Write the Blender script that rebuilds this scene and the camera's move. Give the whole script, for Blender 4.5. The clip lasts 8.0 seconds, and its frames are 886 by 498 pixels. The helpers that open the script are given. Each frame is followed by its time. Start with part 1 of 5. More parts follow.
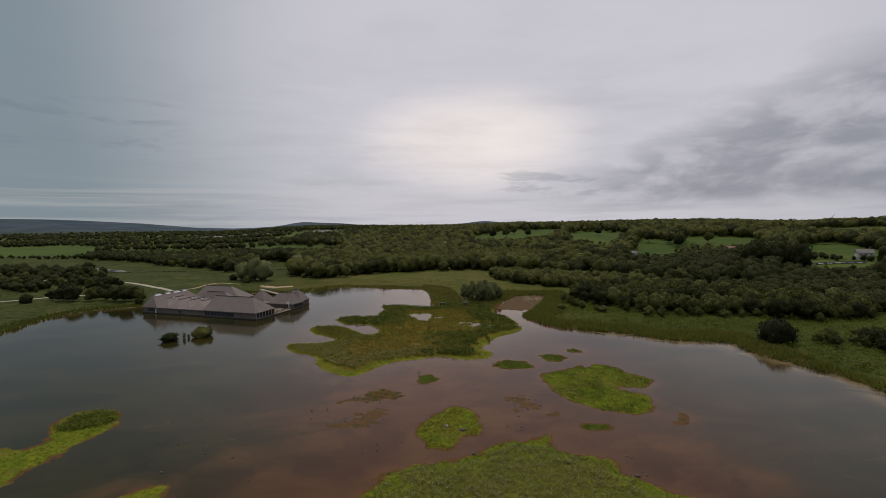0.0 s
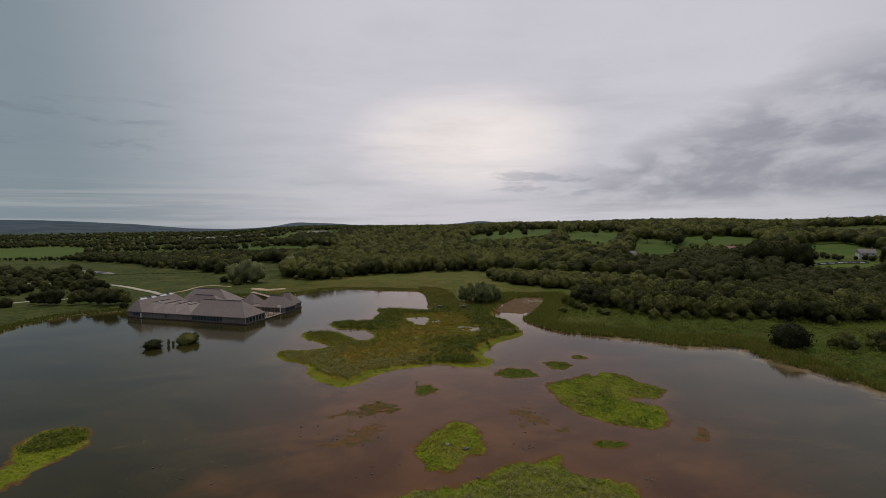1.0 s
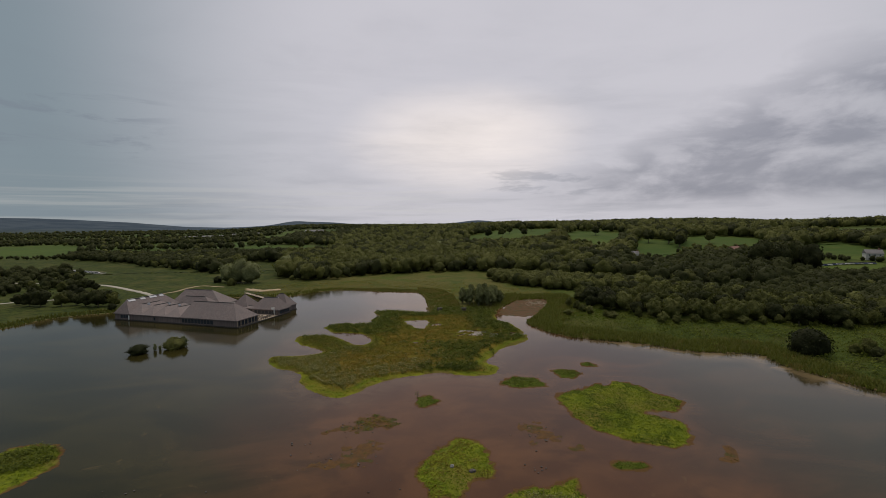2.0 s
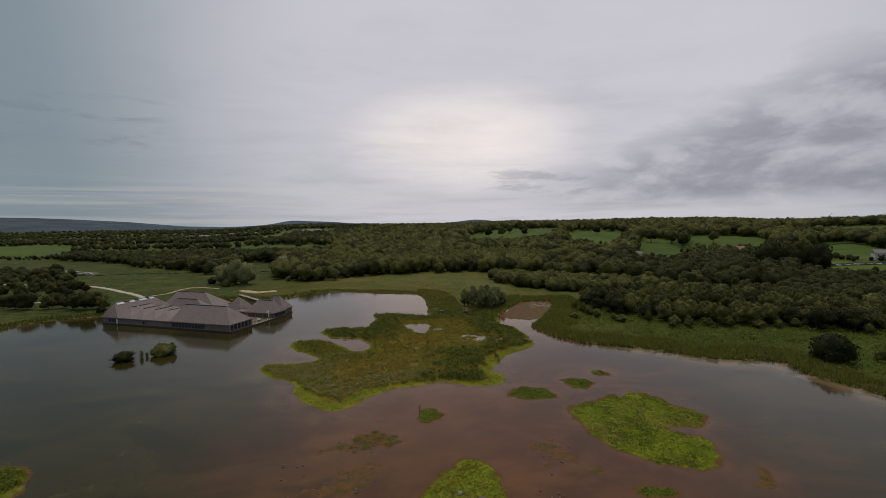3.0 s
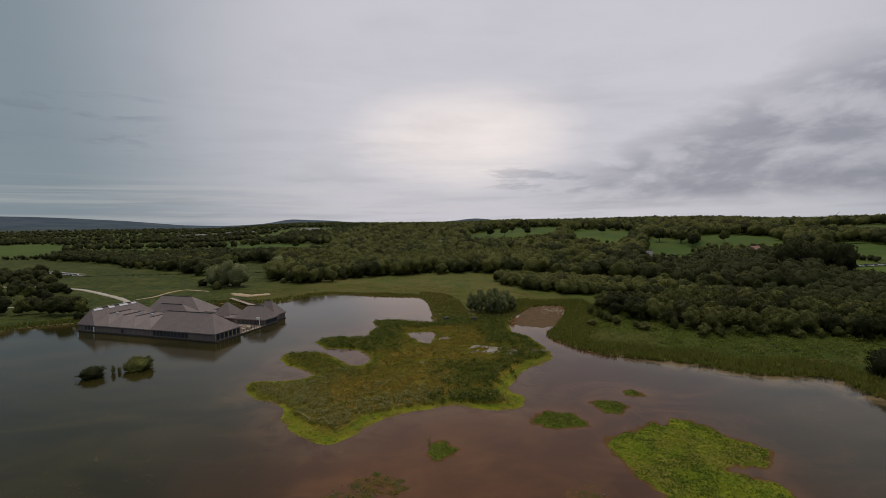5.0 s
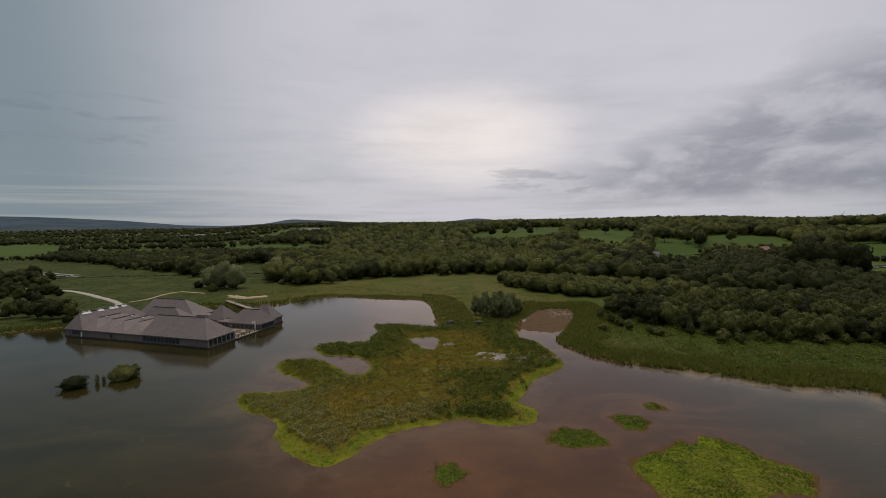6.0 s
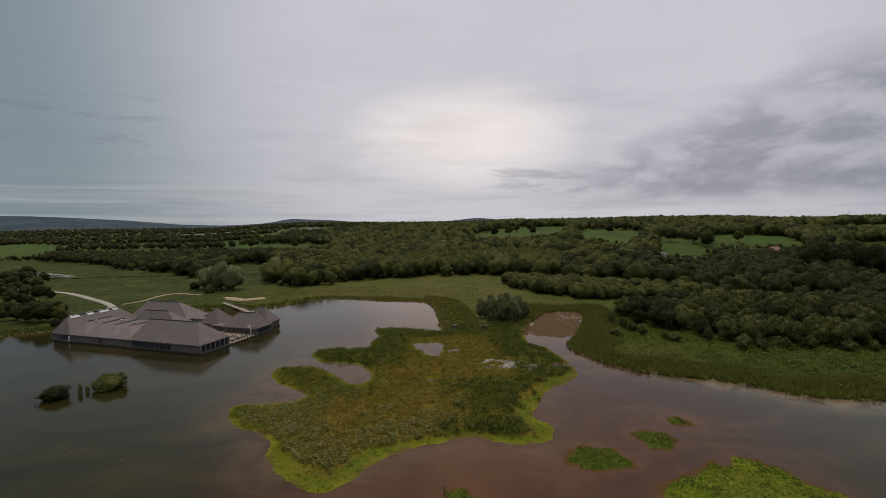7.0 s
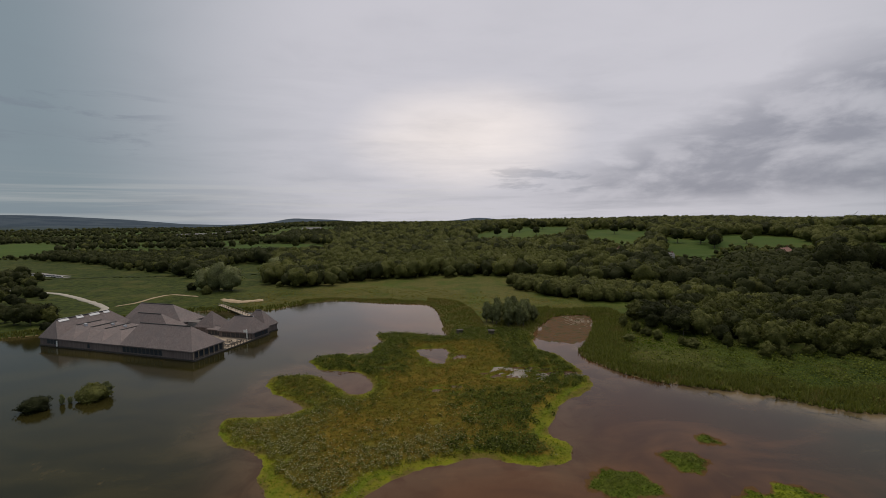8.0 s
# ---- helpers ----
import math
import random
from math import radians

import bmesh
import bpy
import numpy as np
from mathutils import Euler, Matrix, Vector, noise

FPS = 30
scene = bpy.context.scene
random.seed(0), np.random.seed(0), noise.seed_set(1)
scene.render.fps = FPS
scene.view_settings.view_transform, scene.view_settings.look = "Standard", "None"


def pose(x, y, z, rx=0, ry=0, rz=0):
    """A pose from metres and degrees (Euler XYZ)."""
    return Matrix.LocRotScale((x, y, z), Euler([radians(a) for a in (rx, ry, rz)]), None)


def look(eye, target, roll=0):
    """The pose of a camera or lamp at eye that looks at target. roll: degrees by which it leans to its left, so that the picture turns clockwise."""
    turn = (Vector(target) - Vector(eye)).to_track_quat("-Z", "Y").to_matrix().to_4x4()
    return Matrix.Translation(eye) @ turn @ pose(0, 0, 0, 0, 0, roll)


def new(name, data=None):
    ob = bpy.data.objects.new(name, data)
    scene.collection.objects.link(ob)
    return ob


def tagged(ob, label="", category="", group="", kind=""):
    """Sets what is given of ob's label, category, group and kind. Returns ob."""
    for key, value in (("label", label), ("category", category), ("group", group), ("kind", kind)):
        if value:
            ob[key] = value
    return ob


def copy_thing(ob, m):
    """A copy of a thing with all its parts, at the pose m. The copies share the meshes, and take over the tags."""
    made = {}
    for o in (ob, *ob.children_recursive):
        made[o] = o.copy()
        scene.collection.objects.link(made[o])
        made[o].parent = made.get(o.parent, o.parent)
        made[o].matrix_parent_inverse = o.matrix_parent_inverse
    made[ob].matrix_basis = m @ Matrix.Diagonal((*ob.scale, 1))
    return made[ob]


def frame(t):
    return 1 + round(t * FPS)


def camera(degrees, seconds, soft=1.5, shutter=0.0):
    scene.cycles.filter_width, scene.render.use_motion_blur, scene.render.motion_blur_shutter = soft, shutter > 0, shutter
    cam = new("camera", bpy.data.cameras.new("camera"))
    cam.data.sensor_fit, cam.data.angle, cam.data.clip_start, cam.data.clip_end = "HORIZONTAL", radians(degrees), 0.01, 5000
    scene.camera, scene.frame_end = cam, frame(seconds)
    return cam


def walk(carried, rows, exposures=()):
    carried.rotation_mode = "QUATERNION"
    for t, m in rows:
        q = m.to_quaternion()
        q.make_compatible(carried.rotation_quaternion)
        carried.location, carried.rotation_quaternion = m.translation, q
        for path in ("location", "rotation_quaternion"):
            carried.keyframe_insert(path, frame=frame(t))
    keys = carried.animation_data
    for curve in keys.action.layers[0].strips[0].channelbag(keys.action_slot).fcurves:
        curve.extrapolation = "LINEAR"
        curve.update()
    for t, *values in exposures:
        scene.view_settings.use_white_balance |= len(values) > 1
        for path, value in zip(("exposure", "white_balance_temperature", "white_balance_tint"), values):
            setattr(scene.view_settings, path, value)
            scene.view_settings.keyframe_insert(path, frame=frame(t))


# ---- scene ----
cam = camera(87.5, 8.0, soft=0.8)
PATH = [
    (0, (3.119, -7.098, 42.046), (3.224, -5.105, 41.929), -0.8),
    (0.5, (2.865, -3.283, 42.061), (2.975, -1.29, 41.944), -0.9),
    (1, (2.559, 0.683, 42.092), (2.685, 2.676, 41.975), -0.9),
    (1.5, (2.238, 4.615, 42.112), (2.37, 6.607, 41.993), -0.8),
    (3, (1.21, 16.52, 42.322), (1.352, 18.511, 42.198), -0.8),
    (3.5, (0.816, 20.417, 42.36), (0.96, 22.408, 42.234), -0.8),
    (4, (0.358, 24.566, 42.367), (0.504, 26.557, 42.24), -0.8),
    (4.5, (-0.026, 28.604, 42.336), (0.121, 30.594, 42.207), -0.8),
    (6, (-1.131, 40.882, 42.198), (-0.986, 42.872, 42.069), -0.8),
    (6.5, (-1.466, 44.792, 42.178), (-1.322, 46.782, 42.047), -0.8),
    (7, (-1.865, 48.803, 42.193), (-1.723, 50.794, 42.062), -0.8),
    (7.5, (-2.227, 52.608, 42.212), (-2.087, 54.598, 42.08), -0.7),
    (8, (-2.675, 56.521, 42.222), (-2.538, 58.512, 42.09), -0.7),
]
walk(cam, [(t, look(eye, target, roll)) for t, eye, target, roll in PATH])

# ---- light ----
SUN_AZ, SUN_EL = 6.5, 64.0
sun_dir = Vector((math.sin(radians(SUN_AZ)) * math.cos(radians(SUN_EL)), math.cos(radians(SUN_AZ)) * math.cos(radians(SUN_EL)), math.sin(radians(SUN_EL))))
scene.view_settings.exposure = 0.0

world = bpy.data.worlds.new("overcast_sky")
scene.world = world
world.use_nodes = True


class Net:
    """Small helper to wire up shader nodes."""

    def __init__(self, tree):
        self.tree = tree

    def node(self, kind, inputs=None, op=""):
        n = self.tree.nodes.new(kind)
        if op:
            n.operation = op
        for k, v in (inputs or {}).items():
            self.put(n.inputs[k], v)
        return n

    def put(self, socket, v):
        if isinstance(v, bpy.types.NodeSocket):
            self.tree.links.new(v, socket)
        elif isinstance(v, bpy.types.Node):
            self.tree.links.new(v.outputs[0], socket)
        else:
            socket.default_value = v

    def math(self, op, a, b=0.0, clamp=False):
        n = self.node("ShaderNodeMath", {0: a, 1: b}, op=op)
        n.use_clamp = clamp
        return n.outputs[0]

    def vec(self, op, a, b=(0, 0, 0)):
        n = self.node("ShaderNodeVectorMath", {0: a, 1: b}, op=op)
        return n.outputs["Value"] if op == "DOT_PRODUCT" else n.outputs["Vector"]

    def mix(self, f, a, b, blend="MIX"):
        n = self.tree.nodes.new("ShaderNodeMix")
        n.data_type, n.blend_type = "RGBA", blend
        for s, v in ((n.inputs[0], f), (n.inputs[6], a), (n.inputs[7], b)):
            if isinstance(v, tuple) and len(v) == 3:
                v = (*v, 1)
            self.put(s, v)
        return n.outputs[2]

    def noise(self, vector, scale, detail=4.0, rough=0.55, distort=0.0):
        n = self.node("ShaderNodeTexNoise", {"Vector": vector, "Scale": scale, "Detail": detail, "Roughness": rough, "Distortion": distort})
        return n.outputs["Fac"]

    def step(self, x, lo, hi, a=0.0, b=1.0):
        n = self.node("ShaderNodeMapRange", {0: x, 1: lo, 2: hi, 3: a, 4: b})
        n.interpolation_type = "SMOOTHSTEP"
        return n.outputs[0]


w = Net(world.node_tree)
world.node_tree.nodes.clear()
ray = w.node("ShaderNodeTexCoord").outputs["Generated"]
sep = w.node("ShaderNodeSeparateXYZ", {0: ray})
rx_, ry_, rz_ = sep.outputs
up = w.math("MAXIMUM", rz_, 0.0)
# cloud sheet seen in perspective
flat = w.node("ShaderNodeCombineXYZ", {0: w.math("DIVIDE", rx_, w.math("ADD", up, 0.07)), 1: w.math("DIVIDE", ry_, w.math("ADD", up, 0.07)), 2: 0.0}).outputs[0]
near_sun = w.vec("DOT_PRODUCT", ray, (math.sin(radians(SUN_AZ)), math.cos(radians(SUN_AZ)), 0.2))
wide_glow = (math.sin(radians(16)) * 0.96, math.cos(radians(16)) * 0.96, 0.28)
glow = w.step(w.vec("DOT_PRODUCT", ray, wide_glow), 0.60, 0.95)
across = w.math("DIVIDE", w.vec("DOT_PRODUCT", ray, (math.cos(radians(SUN_AZ)), -math.sin(radians(SUN_AZ)), 0.0)), 0.19)
upward = w.math("DIVIDE", w.math("SUBTRACT", rz_, math.sin(radians(9.8))), 0.085)
ragged = w.math("MULTIPLY", w.math("SUBTRACT", w.noise(flat, 0.55, 6.0, 0.6, 0.3), 0.5), 1.8)
core = w.step(w.math("ADD", w.math("ADD", w.math("POWER", across, 2.0), w.math("POWER", upward, 2.0)), ragged), 2.3, -0.9)
core = w.math("MULTIPLY", core, w.step(near_sun, 0.0, 0.6))
sheet = w.noise(flat, 0.32, 6.0, 0.55, 0.4)
wisps = w.noise(flat, 1.3, 7.0, 0.6, 0.6)
grey = w.mix(glow, (0.225, 0.278, 0.315), (0.61, 0.595, 0.645))
grey = w.mix(w.math("MULTIPLY", core, 0.85), grey, (1.06, 0.95, 0.89))
# the sheet grows brighter overhead, as overcast skies do
grey = w.mix(w.step(rz_, 0.5, 0.95), grey, (0.95, 0.91, 0.86))
shade = w.math("MULTIPLY", w.step(sheet, 0.46, 0.70), 0.22)
shade = w.math("ADD", shade, w.math("MULTIPLY", w.step(wisps, 0.5, 0.75), 0.07))
round_sky = w.node("ShaderNodeCombineXYZ", {0: w.math("ARCTAN2", rx_, ry_), 1: w.math("ARCSINE", rz_), 2: 0.0}).outputs[0]
streaks = w.noise(w.vec("MULTIPLY", round_sky, (2.6, 24.0, 1.0)), 1.0, 6.0, 0.62, 0.4)
shade = w.math("ADD", shade, w.math("MULTIPLY", w.math("MULTIPLY", w.step(streaks, 0.46, 0.66), w.step(rz_, 0.42, 0.12)), 0.09))
grey = w.mix(shade, grey, (0.19, 0.21, 0.25))
# a heavier bank to the right of the sun, lumpy and flat-based, higher farther right
az_, el_ = w.math("ARCTAN2", rx_, ry_), w.math("ARCSINE", rz_)
lumps = w.noise(w.vec("MULTIPLY", round_sky, (5.5, 13.0, 1.0)), 1.0, 10.0, 0.58, 0.25)
bank_side = w.step(az_, radians(9), radians(30))
bank_top = w.math("ADD", radians(6.0), w.math("MULTIPLY", w.step(az_, radians(16), radians(50)), radians(9)))
over = w.math("SUBTRACT", w.math("ADD", el_, w.math("MULTIPLY", w.math("SUBTRACT", lumps, 0.5), radians(15))), bank_top)
bank = w.math("MULTIPLY", w.step(over, radians(2.5), radians(-3.0)), w.step(el_, radians(0.6), radians(3.0)))
bank = w.math("MULTIPLY", w.math("MULTIPLY", bank, bank_side), w.step(lumps, 0.34, 0.60, 0.25, 1.0))
grey = w.mix(w.math("MULTIPLY", bank, 0.68), grey, (0.175, 0.185, 0.235))
# loose shreds: two to the left, a few under the sun
tatters = w.noise(w.vec("MULTIPLY", round_sky, (6.0, 34.0, 1.0)), 1.0, 8.0, 0.6, 0.4)
left_shreds = w.math("MULTIPLY", w.step(az_, radians(-24), radians(-30)), w.math("MULTIPLY", w.step(el_, radians(6.0), radians(7.5)), w.step(el_, radians(13.5), radians(12.0))))
sun_shreds = w.math("MULTIPLY", w.math("MULTIPLY", w.step(az_, radians(8), radians(11)), w.step(az_, radians(26), radians(20))), w.math("MULTIPLY", w.step(el_, radians(2.5), radians(3.2)), w.step(el_, radians(6.5), radians(5.5))))
shred = w.math("MULTIPLY", w.math("ADD", left_shreds, sun_shreds), w.step(tatters, 0.50, 0.62))
grey = w.mix(w.math("MULTIPLY", shred, 0.34), grey, (0.17, 0.19, 0.24))
# pale cream streaks low over the horizon
bars = w.noise(w.vec("MULTIPLY", round_sky, (1.6, 62.0, 1.0)), 1.0, 5.0, 0.6, 0.3)
low = w.math("MULTIPLY", w.math("MULTIPLY", w.step(el_, radians(5.5), radians(3.0)), w.step(az_, radians(14), radians(2))), w.step(bars, 0.44, 0.64))
grey = w.mix(w.math("MULTIPLY", low, 0.28), grey, (0.60, 0.59, 0.56))
sky = w.node("ShaderNodeTexSky")
sky.sky_type, sky.sun_disc, sky.dust_density = "NISHITA", False, 3.0
sky.sun_elevation, sky.sun_rotation = radians(SUN_EL), radians(SUN_AZ)
blue = w.node("ShaderNodeBackground", {"Color": sky.outputs[0], "Strength": 0.05})
veil = w.node("ShaderNodeBackground", {"Color": grey, "Strength": 1.0})
both = w.node("ShaderNodeMixShader", {0: 0.93, 1: blue.outputs[0], 2: veil.outputs[0]})
w.node("ShaderNodeOutputWorld", {0: both.outputs[0]})

sun_data = bpy.data.lights.new("sun", "SUN")
sun_data.energy, sun_data.angle, sun_data.color = 1.0, radians(22), (1.0, 0.90, 0.76)
sun = new("sun", sun_data)
sun.matrix_world = look(sun_dir * 900, (0, 0, 0))


# ---- materials ----
def material(name):
    m = bpy.data.materials.new(name)
    m.use_nodes = True
    m.node_tree.nodes.clear()
    net = Net(m.node_tree)
    place = net.node("ShaderNodeNewGeometry")
    return m, net, place


def finish(net, color, rough=0.85, bump=None, height=0.05, through_leaf=0.0, matt=False, **extra):
    ins = {"Base Color": (*color, 1) if isinstance(color, tuple) else color, "Roughness": rough}
    ins.update(extra)
    p = net.node("ShaderNodeBsdfPrincipled", ins)
    if matt:
        p.inputs["Specular IOR Level"].default_value = 0.12
    if bump is not None:
        b = net.node("ShaderNodeBump", {"Height": bump, "Distance": height, "Strength": 1.0})
        net.put(p.inputs["Normal"], b.outputs[0])
    out = p.outputs[0]
    if through_leaf:
        tr = net.node("ShaderNodeBsdfTranslucent", {"Color": net.mix(1.0, ins["Base Color"] if not isinstance(color, tuple) else color, (1.0, 1.1, 0.5), "MULTIPLY")})
        out = net.node("ShaderNodeMixShader", {0: through_leaf, 1: out, 2: tr.outputs[0]}).outputs[0]
    net.node("ShaderNodeOutputMaterial", {0: out})


def plain(name, a, b, scale, rough=0.8, relief_m=0.01, metallic=0.0):
    """Two tones at two scales, in metres."""
    m, n, g = material(name)
    pos = g.outputs["Position"]
    coarse, fine = n.noise(pos, scale * 0.18, 3.0), n.noise(pos, scale, 5.0, 0.65)
    f = n.math("ADD", n.math("MULTIPLY", n.step(coarse, 0.3, 0.7), 0.5), n.math("MULTIPLY", n.step(fine, 0.3, 0.7), 0.5))
    own = n.node("ShaderNodeObjectInfo").outputs["Random"]
    c = n.mix(f, a, b)
    c = n.mix(n.math("MULTIPLY", own, 0.25), c, tuple(0.6 * v for v in a))
    finish(n, c, rough, fine, relief_m, Metallic=metallic)
    return m


def leaf(name, dark, light, dry=(0.12, 0.11, 0.04), patchy=0.35):
    m, n, g = material(name)
    woody = patchy > 0.2
    leafy = 0.26 if woody else 0.9
    pos = g.outputs["Position"]
    per = g.outputs["Random Per Island"]
    own = n.node("ShaderNodeObjectInfo").outputs["Random"]
    tree = n.node("ShaderNodeAttribute")
    tree.attribute_name = "tint"
    tone = n.math("ADD", n.math("MULTIPLY", per, leafy), n.math("MULTIPLY", n.math("ADD", tree.outputs["Fac"], own), 1.0 - leafy))
    c = n.mix(tone, dark, light)
    c = n.mix(n.math("MULTIPLY", n.step(n.noise(pos, 0.045, 3.0), 0.42, 0.68), patchy), c, tuple(0.6 * v for v in dark))
    c = n.mix(n.math("MULTIPLY", n.step(n.noise(pos, 0.11, 2.0), 0.55, 0.75), 0.35), c, dry)
    spray = n.noise(pos, 1.1 if woody else 3.0, 4.0, 0.7)
    c = n.mix(n.math("MULTIPLY", n.step(spray, 0.62, 0.34), 0.55 if woody else 0.2), c, tuple(0.45 * v for v in dark))
    if woody:
        finish(n, c, 0.75, spray, 0.5, through_leaf=0.3, matt=True)
    else:
        finish(n, c, 0.75, through_leaf=0.35, matt=True)
    return m


M = {}
M["leaf_mid"] = leaf("foliage_mid", (0.052, 0.058, 0.017), (0.170, 0.172, 0.050))
M["leaf_dark"] = leaf("foliage_dark", (0.022, 0.026, 0.010), (0.076, 0.082, 0.028))
M["leaf_olive"] = leaf("foliage_olive", (0.070, 0.076, 0.023), (0.190, 0.190, 0.060))
M["leaf_silver"] = leaf("foliage_silver", (0.130, 0.142, 0.062), (0.300, 0.312, 0.150), (0.15, 0.15, 0.09))
M["leaf_copper"] = leaf("foliage_copper", (0.030, 0.016, 0.015), (0.055, 0.028, 0.025), (0.05, 0.02, 0.02))
M["reed"] = leaf("reed_blades", (0.104, 0.112, 0.028), (0.205, 0.205, 0.056), (0.17, 0.130, 0.055), patchy=0.12)
M["meadow"] = leaf("meadow_blades", (0.044, 0.060, 0.010), (0.088, 0.104, 0.016), patchy=0.12)
M["rank"] = leaf("rank_weeds", (0.062, 0.082, 0.012), (0.165, 0.185, 0.030), patchy=0.12)
M["rank_dark"] = leaf("dark_rank_weeds", (0.034, 0.048, 0.008), (0.092, 0.110, 0.018), patchy=0.12)
M["lawn"] = leaf("dark_grass", (0.050, 0.082, 0.006), (0.115, 0.150, 0.011), patchy=0.1)
M["hoary"] = leaf("hoary_weeds", (0.112, 0.108, 0.026), (0.225, 0.205, 0.066), (0.2, 0.17, 0.06), patchy=0.1)
M["reed_dry"] = leaf("reed_dry", (0.15, 0.125, 0.04), (0.25, 0.205, 0.075), (0.20, 0.15, 0.08), patchy=0.12)
M["grass"] = leaf("grass_tufts", (0.118, 0.105, 0.012), (0.215, 0.178, 0.024), (0.17, 0.13, 0.04), patchy=0.12)
M["moss"] = leaf("lime_green_grass", (0.110, 0.150, 0.006), (0.185, 0.218, 0.010), (0.19, 0.18, 0.03), patchy=0.12)
M["weeds"] = leaf("tall_weeds", (0.070, 0.080, 0.010), (0.170, 0.175, 0.026), (0.13, 0.115, 0.025), patchy=0.12)
M["flower"] = leaf("pale_seed_heads", (0.25, 0.24, 0.12), (0.48, 0.45, 0.27), (0.28, 0.25, 0.15), patchy=0.12)
M["sorrel"] = leaf("rusty_grass", (0.148, 0.102, 0.013), (0.245, 0.164, 0.023), (0.23, 0.13, 0.02), patchy=0.12)
M["bark"] = plain("bark", (0.10, 0.08, 0.06), (0.16, 0.13, 0.10), 6, 0.9, 0.02)
M["dead_wood"] = plain("dead_wood", (0.05, 0.04, 0.035), (0.10, 0.085, 0.07), 5, 0.9, 0.02)
M["silt"] = plain("pale_silt", (0.17, 0.14, 0.115), (0.32, 0.27, 0.23), 1.5, 0.5, 0.02)
M["straw"] = plain("bleached_stems", (0.34, 0.28, 0.21), (0.52, 0.45, 0.36), 4, 0.9, 0.01)
M["stone"] = plain("stone", (0.22, 0.21, 0.20), (0.36, 0.34, 0.32), 3, 0.85, 0.03)
M["dark_stone"] = plain("dark_stone", (0.07, 0.06, 0.055), (0.13, 0.11, 0.10), 3, 0.85, 0.03)
M["gravel"] = plain("gravel_path", (0.32, 0.28, 0.23), (0.46, 0.42, 0.36), 4, 0.95, 0.01)
M["sandy"] = plain("sandy_path", (0.36, 0.26, 0.16), (0.48, 0.36, 0.24), 3, 0.95, 0.01)
M["tarmac"] = plain("tarmac", (0.19, 0.17, 0.165), (0.28, 0.255, 0.25), 3, 0.9, 0.01)
M["timber"] = plain("weathered_timber", (0.10, 0.085, 0.08), (0.17, 0.145, 0.135), 4, 0.85, 0.01)
M["dark_timber"] = plain("dark_timber", (0.035, 0.026, 0.024), (0.065, 0.05, 0.045), 4, 0.8, 0.01)
M["deck"] = plain("deck_boards", (0.30, 0.23, 0.17), (0.42, 0.34, 0.26), 3, 0.85, 0.01)
M["concrete"] = plain("concrete_pontoon", (0.03, 0.026, 0.026), (0.055, 0.048, 0.046), 2, 0.85, 0.01)
M["lead"] = plain("lead_flashing", (0.035, 0.032, 0.033), (0.06, 0.055, 0.056), 3, 0.9, 0.005)
M["white"] = plain("white_paint", (0.72, 0.72, 0.72), (0.82, 0.82, 0.80), 2, 0.6, 0.002)
M["render"] = plain("pale_render", (0.55, 0.53, 0.50), (0.70, 0.68, 0.64), 1, 0.85, 0.01)
M["brick"] = plain("red_brick", (0.24, 0.11, 0.08), (0.34, 0.17, 0.12), 3, 0.9, 0.01)
M["slate"] = plain("slate_roof", (0.12, 0.11, 0.115), (0.19, 0.175, 0.18), 2, 0.7, 0.01)
M["clay"] = plain("clay_tile", (0.22, 0.11, 0.085), (0.32, 0.17, 0.13), 2, 0.8, 0.01)
M["steel"] = plain("grey_steel", (0.30, 0.31, 0.32), (0.42, 0.43, 0.44), 2, 0.45, 0.002, 0.7)
M["blue_paint"] = plain("blue_paint", (0.05, 0.07, 0.18), (0.08, 0.11, 0.24), 1, 0.4, 0.001)
M["rubber"] = plain("rubber", (0.02, 0.02, 0.02), (0.035, 0.035, 0.035), 3, 0.8, 0.002)


def make_glass():
    m, n, g = material("window_glass")
    pos = g.outputs["Position"]
    c = n.mix(n.noise(pos, 0.4), (0.012, 0.016, 0.022), (0.03, 0.04, 0.055))
    finish(n, c, 0.06, IOR=1.5)
    return m


M["glass"] = make_glass()


def make_skylight():
    m, n, g = material("skylight_panel")
    c = n.mix(n.noise(g.outputs["Position"], 1.5), (0.42, 0.42, 0.46), (0.56, 0.56, 0.60))
    finish(n, c, 0.3)
    return m


M["skylight"] = make_skylight()


